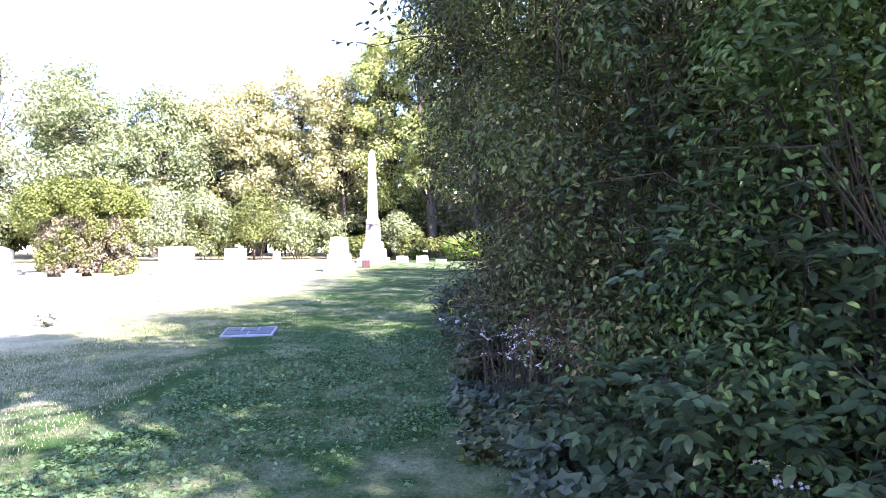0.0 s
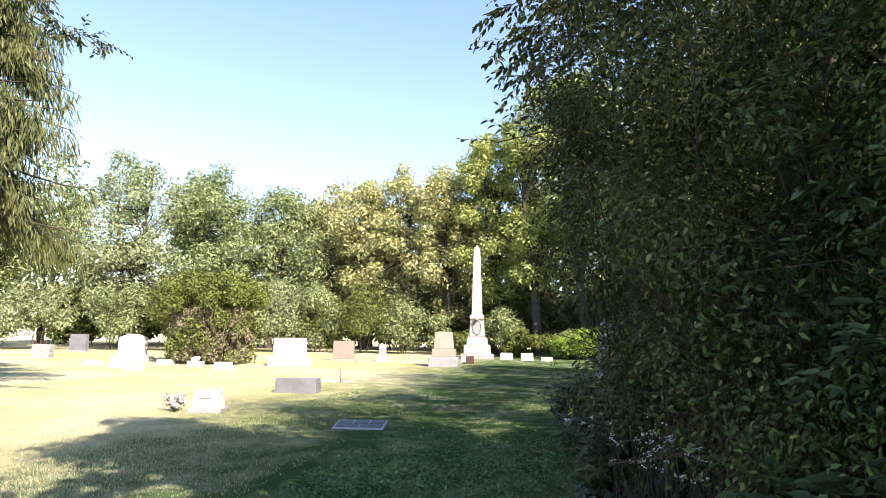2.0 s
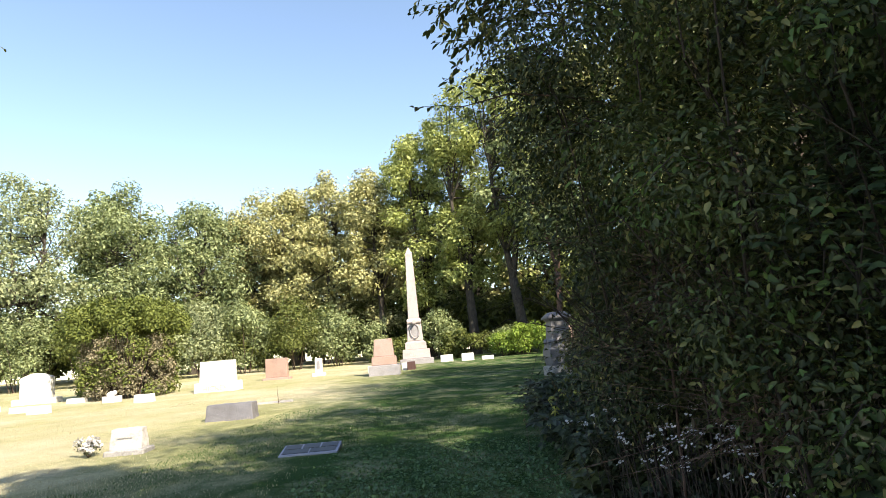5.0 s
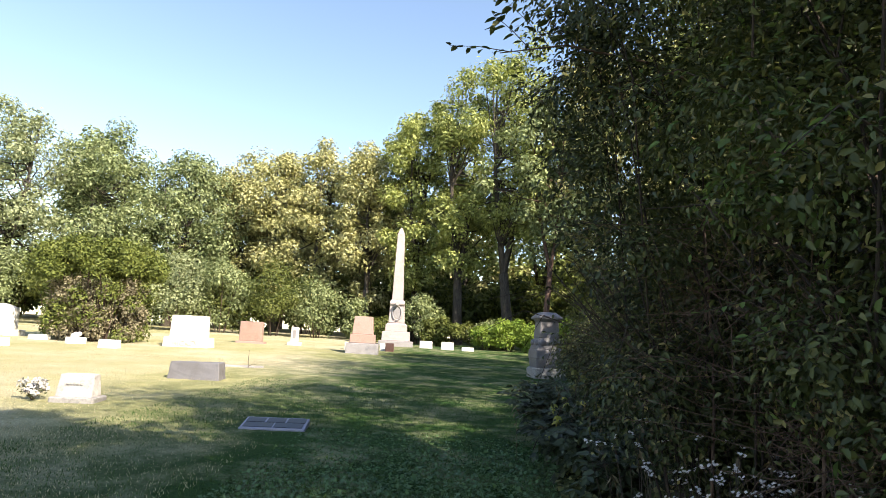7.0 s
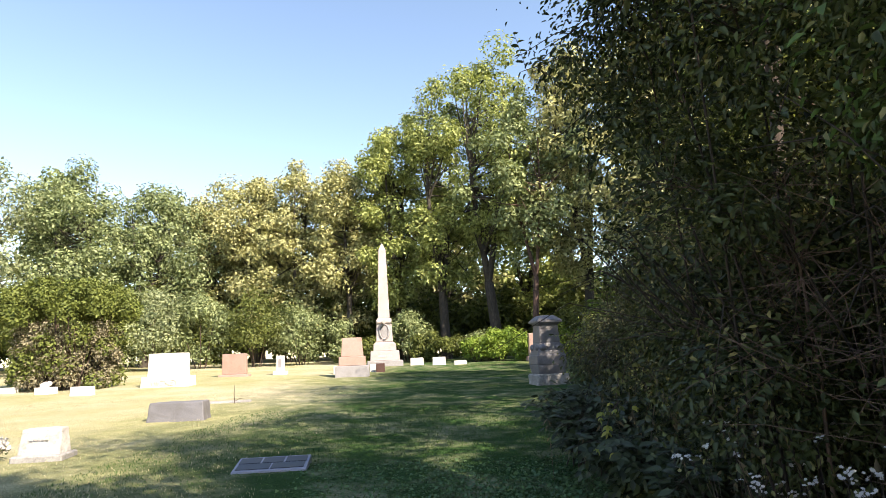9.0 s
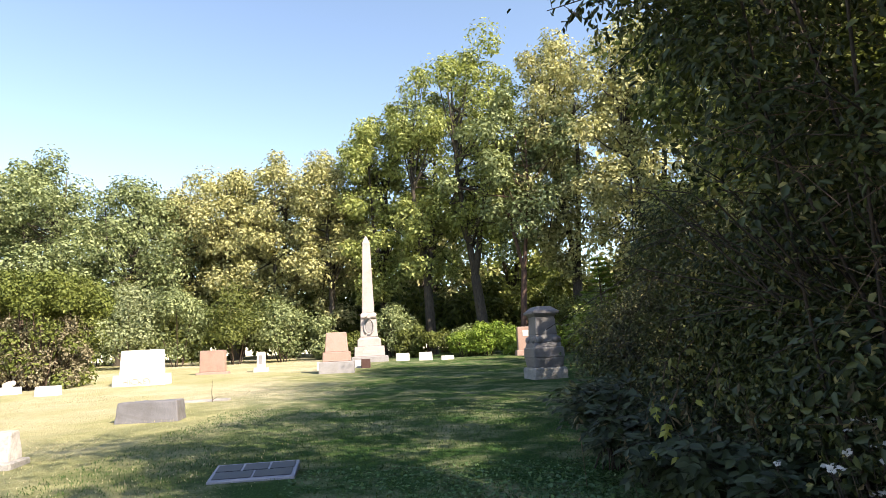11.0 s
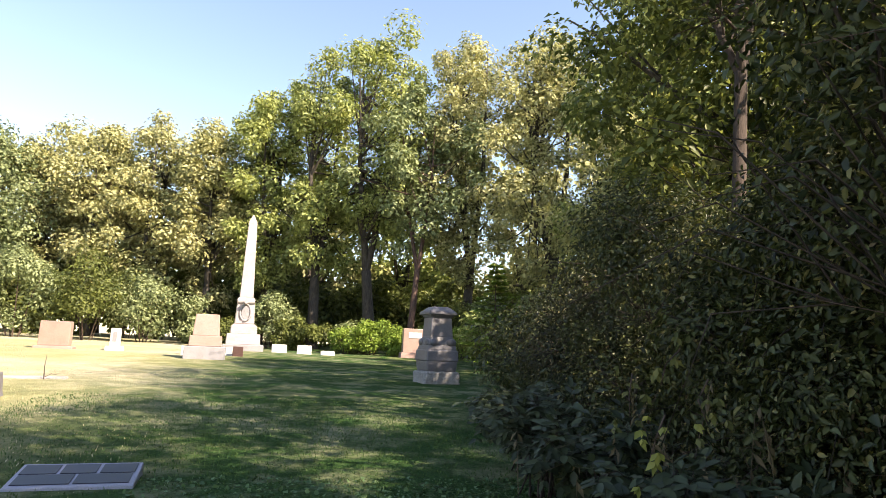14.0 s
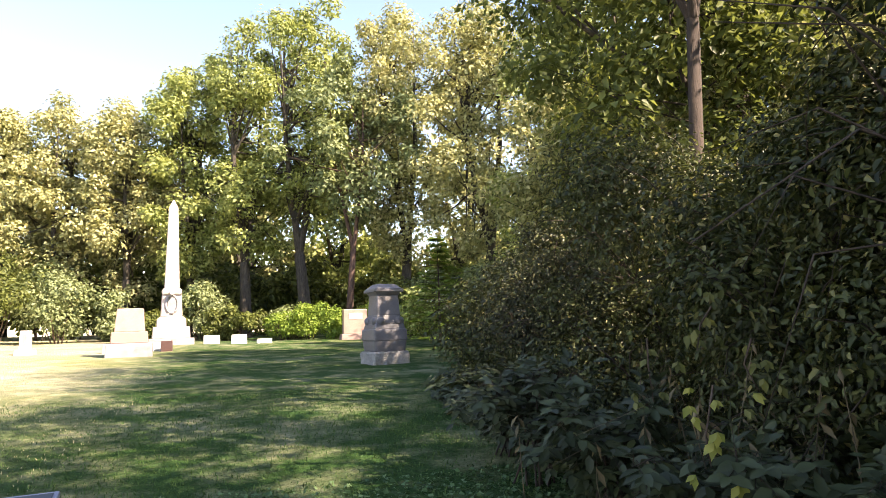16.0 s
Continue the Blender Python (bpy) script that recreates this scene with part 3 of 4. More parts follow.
# ---- trees behind the graves ----
FAR = [
    # x, y, height, radius, leaf material, label, lowest leaves
    (-40, 36, 15.5, 5.5, M_OAK, "tall deep green oak at the wood's edge", 0.05),
    (-33, 42, 16.2, 5.0, M_PALE, "tall grey-green tree at the wood's edge", 0.05),
    (-28.5, 46, 15.6, 4.8, M_OAK, "broad deep green oak at the wood's edge", 0.06),
    (-24, 48, 14.2, 4.8, M_OAK, "round-topped green oak at the wood's edge", 0.06),
    (-19.8, 51, 15.6, 3.8, M_GOLD, "tall tree with turning yellow-green leaves", 0.08),
    (-16.3, 50, 15.5, 3.6, M_GOLD, "tall tree with golden green leaves", 0.12),
    (-12.6, 49, 15.9, 3.9, M_GOLD, "tall tree with orange-tinged leaves", 0.1),
    (-8.8, 48, 16.3, 3.8, M_GOLD, "tall tree with yellowing leaves", 0.12),
    (-5.2, 46.5, 18.0, 3.8, M_MID, "tall fresh green tree behind the obelisk", 0.16),
    (-1.8, 45, 20.5, 4.0, M_MID, "tall fresh green poplar-like tree", 0.17),
    (1.7, 43.5, 22.6, 4.6, M_MID, "tallest green tree of the wood's edge", 0.2),
    (7.2, 42, 22.5, 4.0, M_GOLD, "tall yellow-green tree with an airy crown", 0.15),
    (11.0, 38, 21.0, 4.4, M_GOLD, "tall yellow-green tree with thin crown", 0.15),
    (14.5, 33, 19, 4.6, M_MID, "green tree at the wood's edge", 0.15),
]
for tx, ty, th, trd, tm, tl, lo in FAR:
    tree(tx, ty, th, trd, tm, tl, 21000, lo, 0.25, clumps=120, top=0.35)
# second rank, seen through the gaps
for tx, ty, th, trd, tm in ((-46, 48, 18, 6, M_OAK), (-36, 55, 18, 6, M_OAK), (-27, 58, 16, 5.5, M_PALE), (-19, 60, 15, 5, M_OAK), (-10, 58, 15, 5, M_OAK), (-2, 56, 16, 5, M_GOLD), (5, 54, 17, 5, M_MID), (13, 48, 17, 5.5, M_GOLD), (20, 38, 17, 6, M_MID), (18, 29, 14, 5, M_OAK), (20, 21, 14, 5, M_MID), (19, 13, 14, 5, M_OAK)):
    tree(tx, ty, th, trd, tm, "green tree deeper in the wood", 4200, 0.04, 0.48, clumps=70)
# M_SHADY leaves give these rows the shade between the trunks
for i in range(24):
    shrub(-44 + i * 2.5 + rng.normal() * 0.5, 50 - 0.012 * (i - 10) ** 2 + rng.normal(), rng.uniform(4.5, 6.5), 2.2, M_SHADY, "understorey shrub inside the wood, shade put into its leaf colour", 2400, 0.4, 26)
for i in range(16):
    shrub(-50 + i * 5.0 + rng.normal() * 0.8, 62 - 0.03 * (i - 8) ** 2, rng.uniform(7, 10), 3.6, M_SHADY, "thicket deep inside the wood, shade put into its leaf colour", 1500, 0.75, 26)
# red-barked tree that forks behind the pedestal
tree(3.6, 40.2, 17, 3.6, M_OAK, "red-barked forked tree behind the pedestal monument", 9000, 0.32, 0.28, M_BARK_RED, clumps=50, trunk=0.2)
# undergrowth along the wood's edge
edge = [(-44, 34), (-39, 36.5), (-35, 37), (-31.5, 38), (-28, 38.5), (-25, 39.5), (-22.3, 40.5), (-19.6, 41.5), (-17, 42.5), (-14.4, 43), (-11.8, 43.5), (-9.2, 43.3), (-6.6, 43), (-4.1, 42.5), (-1.7, 42), (0.6, 41.5), (5.8, 39.6), (8.2, 37.6), (9.8, 35)]
for i, (ex, ey) in enumerate(edge):
    if ex < -10:
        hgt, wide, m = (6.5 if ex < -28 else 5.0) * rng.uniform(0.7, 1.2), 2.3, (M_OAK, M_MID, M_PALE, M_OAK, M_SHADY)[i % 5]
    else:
        # every other shrub here takes the shade-darkened leaf
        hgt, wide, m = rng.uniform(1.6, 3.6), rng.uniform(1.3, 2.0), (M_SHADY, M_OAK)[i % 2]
    shrub(ex + rng.normal() * 0.5, ey + rng.normal() * 0.6, hgt, wide, m, "leafy shrub at the foot of the wood", 4400, 0.19, 26)
for ex, ey in ((1.3, 39.0), (2.6, 38.8), (4.9, 38.6), (6.3, 37.2), (0.1, 39.5)):
    shrub(ex, ey, rng.uniform(1.4, 2.2), 1.1, M_BRIGHT, "low sunlit bright green shrub", 2600, 0.15, 22)


for ex, ey, eh in ((7.6, 29.0, 3.2), (9.5, 27.0, 3.6), (11.5, 24.5, 4.0), (8.8, 32.5, 3.4), (12.5, 29.0, 4.5), (13.0, 19.0, 4.0), (11.5, 15.0, 3.6), (10.5, 11.0, 3.6), (6.8, 33.5, 2.6)):
    shrub(ex, ey, eh, 1.8, (M_MID, M_OAK)[int(ex) % 2], "leafy shrub behind the pedestal monument", 4200, 0.2, 30)


def conifer(x, y, height):
    """A young feathery conifer with tiers of flat pale sprays."""
    o = thing("young_conifer", x, y)
    wood, base, al = [([(0, 0, -0.1), (0, 0, height)], [0.07, 0.01])], [], []
    for z in np.arange(0.3, height - 0.1, 0.22):
        for k in range(7):
            t, L = rng.uniform(0, 6.28), (height - z) * 0.42 * rng.uniform(0.7, 1.1) + 0.1
            e = Vector((math.cos(t) * L, math.sin(t) * L, z + 0.05 * L))
            wood.append(([(0, 0, z), e], [0.015, 0.004]))
            for u in np.linspace(0.2, 1, 12):
                p = np.array((0, 0, z)) * (1 - u) + np.array(e) * u
                for sd in (-1, 0, 1):
                    base.append(p + rng.normal(0, 0.03, 3))
                    al.append((math.cos(t + sd * 0.9), math.sin(t + sd * 0.9), -0.15))
    tubes("trunk", wood, M_TWIG, o, 4)
    base, al = np.array(base), np.array(al)
    L = rng.uniform(0.12, 0.26, len(base))
    ob = new("needle_spray", leaf_mesh("needle_spray", base, al, unit(np.tile([0.0, 0, 1], (len(base), 1)) + rng.normal(0, 0.3, base.shape)), L, L * 0.35, M_BRIGHT, 0.03))
    ob.parent = o
    return tagged(o, "young pale green feathery conifer at the wood's edge", "tree")


conifer(5.0, 28.0, 4.2)
conifer(6.2, 29.5, 3.2)


def cedar(x, y):
    """Old dense yew-like evergreen: rounded green top on bare brown stems."""
    o = thing("evergreen_bush", x, y)
    cs, rad = [], []
    for k in range(90):
        t, q = rng.uniform(0, 2 * math.pi), math.sqrt(rng.uniform(0, 1))
        cs.append((2.55 * q * math.cos(t), 1.8 * q * math.sin(t), 2.65 + 1.4 * max(0.0, 1 - q ** 4) ** 0.5 * rng.uniform(0.2, 1.0)))
        rad.append(rng.uniform(0.3, 0.5))
    clump_leaves("crown", cs, rad, 260, 0.13, M_CEDAR, o, 0.9, -0.2, label="dense dark green needle crown")
    wood = []
    for k in range(46):
        t, q = rng.uniform(0, 2 * math.pi), rng.uniform(0.3, 1)
        b = Vector((1.2 * q * math.cos(t), 0.9 * q * math.sin(t), -0.1))
        e = Vector((1.95 * q * math.cos(t), 1.5 * q * math.sin(t), rng.uniform(2.2, 3.1)))
        wood.append(([b, b.lerp(e, 0.5) + Vector((rng.normal() * 0.12, rng.normal() * 0.12, 0)), e], [0.05, 0.035, 0.01]))
    tubes("stem", wood, M_TWIG, o, 5)
    low = [(2.0 * math.cos(t) * rng.uniform(0.6, 1.0), 1.45 * math.sin(t) * rng.uniform(0.6, 1.0), rng.uniform(0.25, 2.4)) for t in rng.uniform(0, 6.28, 150)]
    clump_leaves("withered_skirt", low, rng.uniform(0.16, 0.32, 150), 80, 0.11, M_SKIRT, o, 1.1, 0.5, label="withered brown lower twigs")
    low = [(2.0 * math.cos(t) * rng.uniform(0.8, 1.05), 1.5 * math.sin(t) * rng.uniform(0.8, 1.0), rng.uniform(0.2, 2.2)) for t in rng.uniform(0, 6.28, 42)]
    clump_leaves("lower_spray", low, rng.uniform(0.22, 0.38, 42), 110, 0.13, M_CEDAR, o, 1.2, 0.3)
    return tagged(o, "dense rounded evergreen bush with bare brown stems below", "bush")


cedar(-16.4, 26.9)


def spruce(x, y, height):
    o = thing("spruce", x, y)
    wood = [([(0, 0, -0.2), (0, 0, height * 0.5), (0, 0, height)], [0.32, 0.2, 0.02])]
    cs, rd, base, along = [], [], [], []
    z = 5.0
    while z < height - 0.5:
        reach = 3.6 * (1 - z / height) + 0.5
        for k in range(6):
            t = rng.uniform(0, 2 * math.pi)
            L = reach * rng.uniform(0.75, 1.1)
            pts = []
            for s in np.linspace(0, 1, 5):
                pts.append(Vector((math.cos(t) * L * s, math.sin(t) * L * s, z - 0.55 * L * s * (1 - 0.45 * s))))
            wood.append((pts, [0.05, 0.04, 0.03, 0.02, 0.008]))
            for s in np.linspace(0.15, 1, 26):
                p = np.array(pts[0].lerp(pts[-1], s)) + np.array([0, 0, -0.06 * L * math.sin(math.pi * s)])
                for j in range(14):
                    base.append(p + rng.normal(0, 0.07, 3) - np.array([0, 0, rng.uniform(0, 0.75) * (0.3 + s)]))
                    along.append((math.cos(t) * 0.25 + rng.normal() * 0.25, math.sin(t) * 0.25 + rng.normal() * 0.25, -1))
        z += 0.42
    tubes("trunk", wood, M_BARK, o, 6)
    base, along = np.array(base), np.array(along)
    L = 0.3 * rng.uniform(0.6, 1.4, len(base))
    ob = new("bough", leaf_mesh("bough", base, along, unit(rng.normal(size=base.shape)), L, L * 0.14, M_SPRUCE, 0.02))
    ob.parent = o
    return tagged(o, "tall spruce with drooping boughs over the lawn", "tree")


spruce(-15.3, 13.2, 17)

# ---- the thicket beside the path ----
def thicket(x, y, height, radius, depth, label, n_small, n_big, mat, mat2, low=0.0, clumps=60, leaf=0.075, out=0.0, sprays=0, dead=0, tuck=0.0):
    """One dense, tangled shrub of the thicket: arching stems, outer leaves, and larger leaves that close its heart."""
    o = thing("thicket_shrub", x, y)
    cs = []
    while len(cs) < clumps:
        d = rng.uniform(-1, 1, 3)
        q = math.sqrt(d[0] ** 2 + d[1] ** 2 + (d[2] if d[2] > 0 else 0.35 * d[2]) ** 2)
        if q > 1 or q < 0.6:
            continue
        cs.append((d[0] * radius, d[1] * depth, height * (low + (1 - low) * (0.5 + 0.48 * d[2]))))
    cs = np.array(cs)
    cs[:, 0] += tuck * np.maximum(0, 1.5 - cs[:, 2]) - out * np.maximum(0, cs[:, 2] - 1.6)
    rad = rng.uniform(0.22, 0.62, clumps)
    clump_leaves("foliage", cs, rad, n_small // clumps, leaf, mat, o, 0.9, 0.5, 0.5, aspect=0.5, oval=dead > 0)
    clump_leaves("spray", cs[::3] * np.array([1.06, 1.06, 1.0]), rad[::3], n_small // clumps // 3, leaf * 1.15, mat2, o, 0.8, 0.4, 0.6, aspect=0.48, oval=dead > 0)
    inner = cs * np.array([0.42, 0.42, 1]) * np.array([1, 1, 0.96])
    clump_leaves("inner_foliage", inner, rad * 1.3, n_big // clumps, leaf * 1.35, mat, o, 1.0, 0.3, 0.3)
    wood = []
    if dead:
        dry = cs[(cs[:, 2] > 0.8) & (cs[:, 2] < 2.6)][::4] * np.array([0.95, 0.95, 1])
        clump_leaves("withered_foliage", dry, np.full(len(dry), 0.34), 110, leaf * 0.8, M_DEADLEAF, o, 0.9, 0.6, 0.6, "withered brown leaves")
    for k in range(26):
        c = Vector(cs[rng.integers(clumps)])
        s = Vector((c.x * 0.35 + rng.normal() * 0.15, c.y * 0.35 + rng.normal() * 0.15, -0.1))
        bow = Vector(rng.normal(0, 0.12, 3))
        wood.append(([s, s.lerp(c, 0.3) + bow, s.lerp(c, 0.65) - bow * 0.5 + Vector((0, 0, 0.1 * height)), c, c + Vector((c.x * 0.12, c.y * 0.12, -0.25))], [0.011, 0.009, 0.007, 0.004, 0.002]))
    for k in range(70):
        c = Vector(cs[rng.integers(clumps)])
        e = c + Vector(rng.normal(0, 0.35, 3))
        wood.append(([c * 0.85, c.lerp(e, 0.5), e], [0.007, 0.005, 0.002]))
    base, al, nr = [], [], []
    for k in range(sprays):
        c = Vector(cs[rng.integers(clumps)])
        d = Vector((c.x / radius, c.y / depth, 0.25)) + Vector(rng.normal(0, 0.35, 3))
        d = d.normalized() * rng.uniform(0.35, 0.8)
        pts = [c, c + d * 0.5 + Vector((0, 0, 0.08)), c + d + Vector((0, 0, -0.12))]
        wood.append((pts, [0.006, 0.004, 0.002]))
        for j in range(16):
            u = (j + 1) / 16
            p = pts[0].lerp(pts[1], u * 2) if u < 0.5 else pts[1].lerp(pts[2], u * 2 - 1)
            side = d.normalized().cross(Vector((0, 0, 1))) * (1 if j % 2 else -1)
            base.append(p)
            al.append(side * 0.8 + d.normalized() * 0.5 + Vector((0, 0, -0.35)) + Vector(rng.normal(0, 0.25, 3)))
            nr.append((rng.normal(0, 0.35), rng.normal(0, 0.35), 1))
    if sprays:
        base, al, nr = np.array(base), np.array(al), np.array(nr)
        L = leaf * 1.1 * rng.uniform(0.7, 1.3, len(base))
        ob = new("leafy_spray", leaf_mesh("leafy_spray", base, al, nr, L, L * 0.46, mat2, 0.1, True))
        ob.parent = o
        tagged(ob, kind="stuff")
    for k in range(dead):
        c = Vector(cs[rng.integers(clumps)])
        c.z = min(c.z, 1.9)
        e = c + Vector((c.x * 0.3, c.y * 0.3, 0)) + Vector(rng.normal(0, 0.3, 3))
        wood.append(([c * 0.8, c.lerp(e, 0.5) + Vector((0, 0, 0.06)), e], [0.005, 0.004, 0.002]))
    tubes("branch", wood, M_CANE, o, 4)
    return tagged(o, label, "bush", "thicket beside the path")


THICKET = [
    # x, y, height, half width, half depth
    (2.6, 3.6, 4.6, 1.25, 1.1), (1.65, 5.0, 5.6, 1.25, 1.2), (1.28, 6.9, 6.2, 1.4, 1.2), (1.9, 8.8, 3.1, 1.25, 1.2),
    (2.0, 11.0, 3.0, 1.3, 1.2), (2.15, 13.0, 2.4, 1.3, 1.3), (2.5, 15.2, 2.1, 1.4, 1.4), (3.7, 17.6, 2.1, 1.5, 1.5), (4.8, 20.4, 2.3, 1.6, 1.7), (6.0, 23.6, 2.6, 1.7, 1.8), (4.6, 14.0, 3.6, 1.7, 1.6),
    (4.3, 2.4, 4.2, 1.5, 1.4), (4.1, 6.0, 5.6, 1.6, 1.9), (4.4, 9.5, 4.4, 1.6, 1.9),
]
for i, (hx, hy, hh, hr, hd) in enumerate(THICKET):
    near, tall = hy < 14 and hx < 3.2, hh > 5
    # M_HEDGE3 paints light shining through shrubs 0, 1, 11 and 12
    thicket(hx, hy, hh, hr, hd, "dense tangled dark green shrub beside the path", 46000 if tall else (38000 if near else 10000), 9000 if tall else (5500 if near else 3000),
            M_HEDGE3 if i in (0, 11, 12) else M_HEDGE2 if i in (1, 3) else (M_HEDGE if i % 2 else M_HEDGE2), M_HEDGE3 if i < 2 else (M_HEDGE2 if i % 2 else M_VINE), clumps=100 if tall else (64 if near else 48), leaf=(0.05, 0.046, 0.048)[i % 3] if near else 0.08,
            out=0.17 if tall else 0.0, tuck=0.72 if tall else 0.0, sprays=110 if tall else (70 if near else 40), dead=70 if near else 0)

# trees that rise out of and behind the thicket; the first, unseen, is added to shade the lawn
# M_SHADY paints in shade; M_YELLOW and the nearer M_MID paint in backlight
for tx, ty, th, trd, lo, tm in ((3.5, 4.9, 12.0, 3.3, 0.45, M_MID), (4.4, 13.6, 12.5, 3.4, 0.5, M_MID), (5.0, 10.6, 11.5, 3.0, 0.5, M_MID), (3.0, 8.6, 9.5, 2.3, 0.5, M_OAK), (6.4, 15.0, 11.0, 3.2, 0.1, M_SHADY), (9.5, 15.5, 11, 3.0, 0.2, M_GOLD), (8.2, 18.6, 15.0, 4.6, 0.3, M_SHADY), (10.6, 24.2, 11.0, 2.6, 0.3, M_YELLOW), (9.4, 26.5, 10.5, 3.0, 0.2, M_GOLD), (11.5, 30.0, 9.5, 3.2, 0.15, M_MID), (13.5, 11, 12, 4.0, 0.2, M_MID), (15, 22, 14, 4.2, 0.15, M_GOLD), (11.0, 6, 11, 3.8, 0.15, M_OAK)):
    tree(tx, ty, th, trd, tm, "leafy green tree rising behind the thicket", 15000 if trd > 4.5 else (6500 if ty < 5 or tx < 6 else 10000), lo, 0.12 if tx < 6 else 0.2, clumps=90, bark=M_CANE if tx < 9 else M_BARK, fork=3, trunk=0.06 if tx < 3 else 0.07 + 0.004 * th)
def dark_limb(pts, radii, label):
    """A long bare limb of the shaded trees, forking once towards its tip."""
    o = thing("tree_limb", pts[0][0], pts[0][1], z=0.0)
    rel = [Vector(p) - Vector((pts[0][0], pts[0][1], 0)) for p in pts]
    fork = [rel[-3], rel[-3].lerp(rel[-1], 0.5) + Vector((0, 0, 0.55)), rel[-1] + Vector((0.2, 0, 1.0))]
    tubes("limb", [(rel, radii)], M_BARK, o, 8)
    tubes("side_branch", [(fork, [radii[-3] * 0.6, radii[-3] * 0.4, 0.01])], M_BARK, o, 6)
    return tagged(o, label, "tree", "shaded trees behind the thicket")


dark_limb([(9.9, 17.7, 0.2), (9.7, 17.7, 5.2), (8.8, 17.8, 7.1), (7.5, 18.15, 7.45), (6.7, 18.4, 8.0), (5.2, 18.7, 9.2), (4.1, 19.0, 9.9)], [0.22, 0.19, 0.15, 0.11, 0.08, 0.05, 0.02], "leaning dark trunk with one long bare limb")
dark_limb([(11.2, 17.6, 0.2), (11.0, 17.6, 6.6), (10.6, 17.4, 8.4), (10.0, 17.3, 10.0), (9.4, 17.2, 11.5)], [0.22, 0.18, 0.14, 0.1, 0.05], "leaning dark trunk behind the thicket")
# unseen trees added behind the eye at the walk's start to shade the lawn
for tx, ty, th, trd in ((3.8, 0.0, 11.5, 3.2), (2.1, 1.2, 11.0, 2.6), (8, -3, 12, 4.0), (2.5, -9, 12, 4.0), (-8, -11, 12, 4.0), (8, -10, 14, 5)):
    tree(tx, ty, th, trd, M_OAK, "unseen green tree added behind the start to shade the lawn", 3200 if tx > 2 and ty > -1 else 2500, 0.6, 0.26, clumps=32 if tx > 2 and ty > -1 else 24)


# ---- plants at the foot of the thicket ----
def ground_plants(name, x0, x1, y0, y1, count, size, mat, label, tall=0.35, aspect=0.62):
    """A low drift of broad leaves on short stalks, one uneven patch."""
    o = thing(name, (x0 + x1) / 2, (y0 + y1) / 2)
    w, d = (x1 - x0) / 2, (y1 - y0) / 2
    p = np.column_stack([rng.uniform(-w, w, count), rng.uniform(-d, d, count), np.zeros(count)])
    lump = np.array([noise.noise(Vector((a * 1.7 + x0, b * 1.7 + y0, 3.0))) for a, b, _ in p])
    p[:, 2] = tall * np.clip(0.55 + 0.9 * lump, 0.12, 1.4) * rng.uniform(0.15, 1.0, count) * (0.35 + 0.65 * (p[:, 0] + w) / (2 * w))
    nrm = unit(np.column_stack([rng.normal(-0.35, 0.45, count), rng.normal(-0.2, 0.45, count), np.ones(count)]))
    al = unit(np.cross(nrm, rng.normal(size=p.shape)) + np.array([-0.3, -0.2, -0.35]))
    L = size * rng.uniform(0.6, 1.4, count)
    side = unit(np.cross(nrm, al))
    lobes = [al, unit(al * 0.45 + side), unit(al * 0.45 - side)]
    ob = new("foliage", leaf_mesh("foliage", np.concatenate([p] * 3), np.concatenate(lobes), np.concatenate([nrm] * 3), np.concatenate([L, L * 0.8, L * 0.8]), np.concatenate([L * aspect] * 3), mat, 0.06))
    ob.parent = o
    wood = [([(a, b, -0.05), (a + 0.02, b, c * 0.6), (a, b, c)], [0.004, 0.003, 0.002]) for a, b, c in p[:: max(1, count // 160)]]
    tagged(tubes("stalk", wood, M_TWIG, o, 3), kind="stuff")
    return tagged(o, label, "plant")


FOOT = [(2.2, 2.6), (1.35, 3.3), (0.7, 4.4), (0.35, 5.6), (0.25, 6.8), (0.3, 8.0), (0.5, 9.2), (0.65, 10.4), (0.7, 11.6), (0.8, 12.9), (1.0, 14.3), (1.35, 15.7), (2.1, 17.2), (3.0, 19.0)]
for i, (px, py) in enumerate(FOOT):
    ground_plants("vine_drift", px - 0.35, px + 1.1, py - 0.75, py + 0.75, 1700, (0.085, 0.07, 0.1)[i % 3], (M_VINE, M_HEDGE2)[i % 2], "low drift of broad dark green leaves at the thicket's foot", 0.45 if 5 < py < 7.5 else (0.75, 0.6, 0.9)[i % 3])


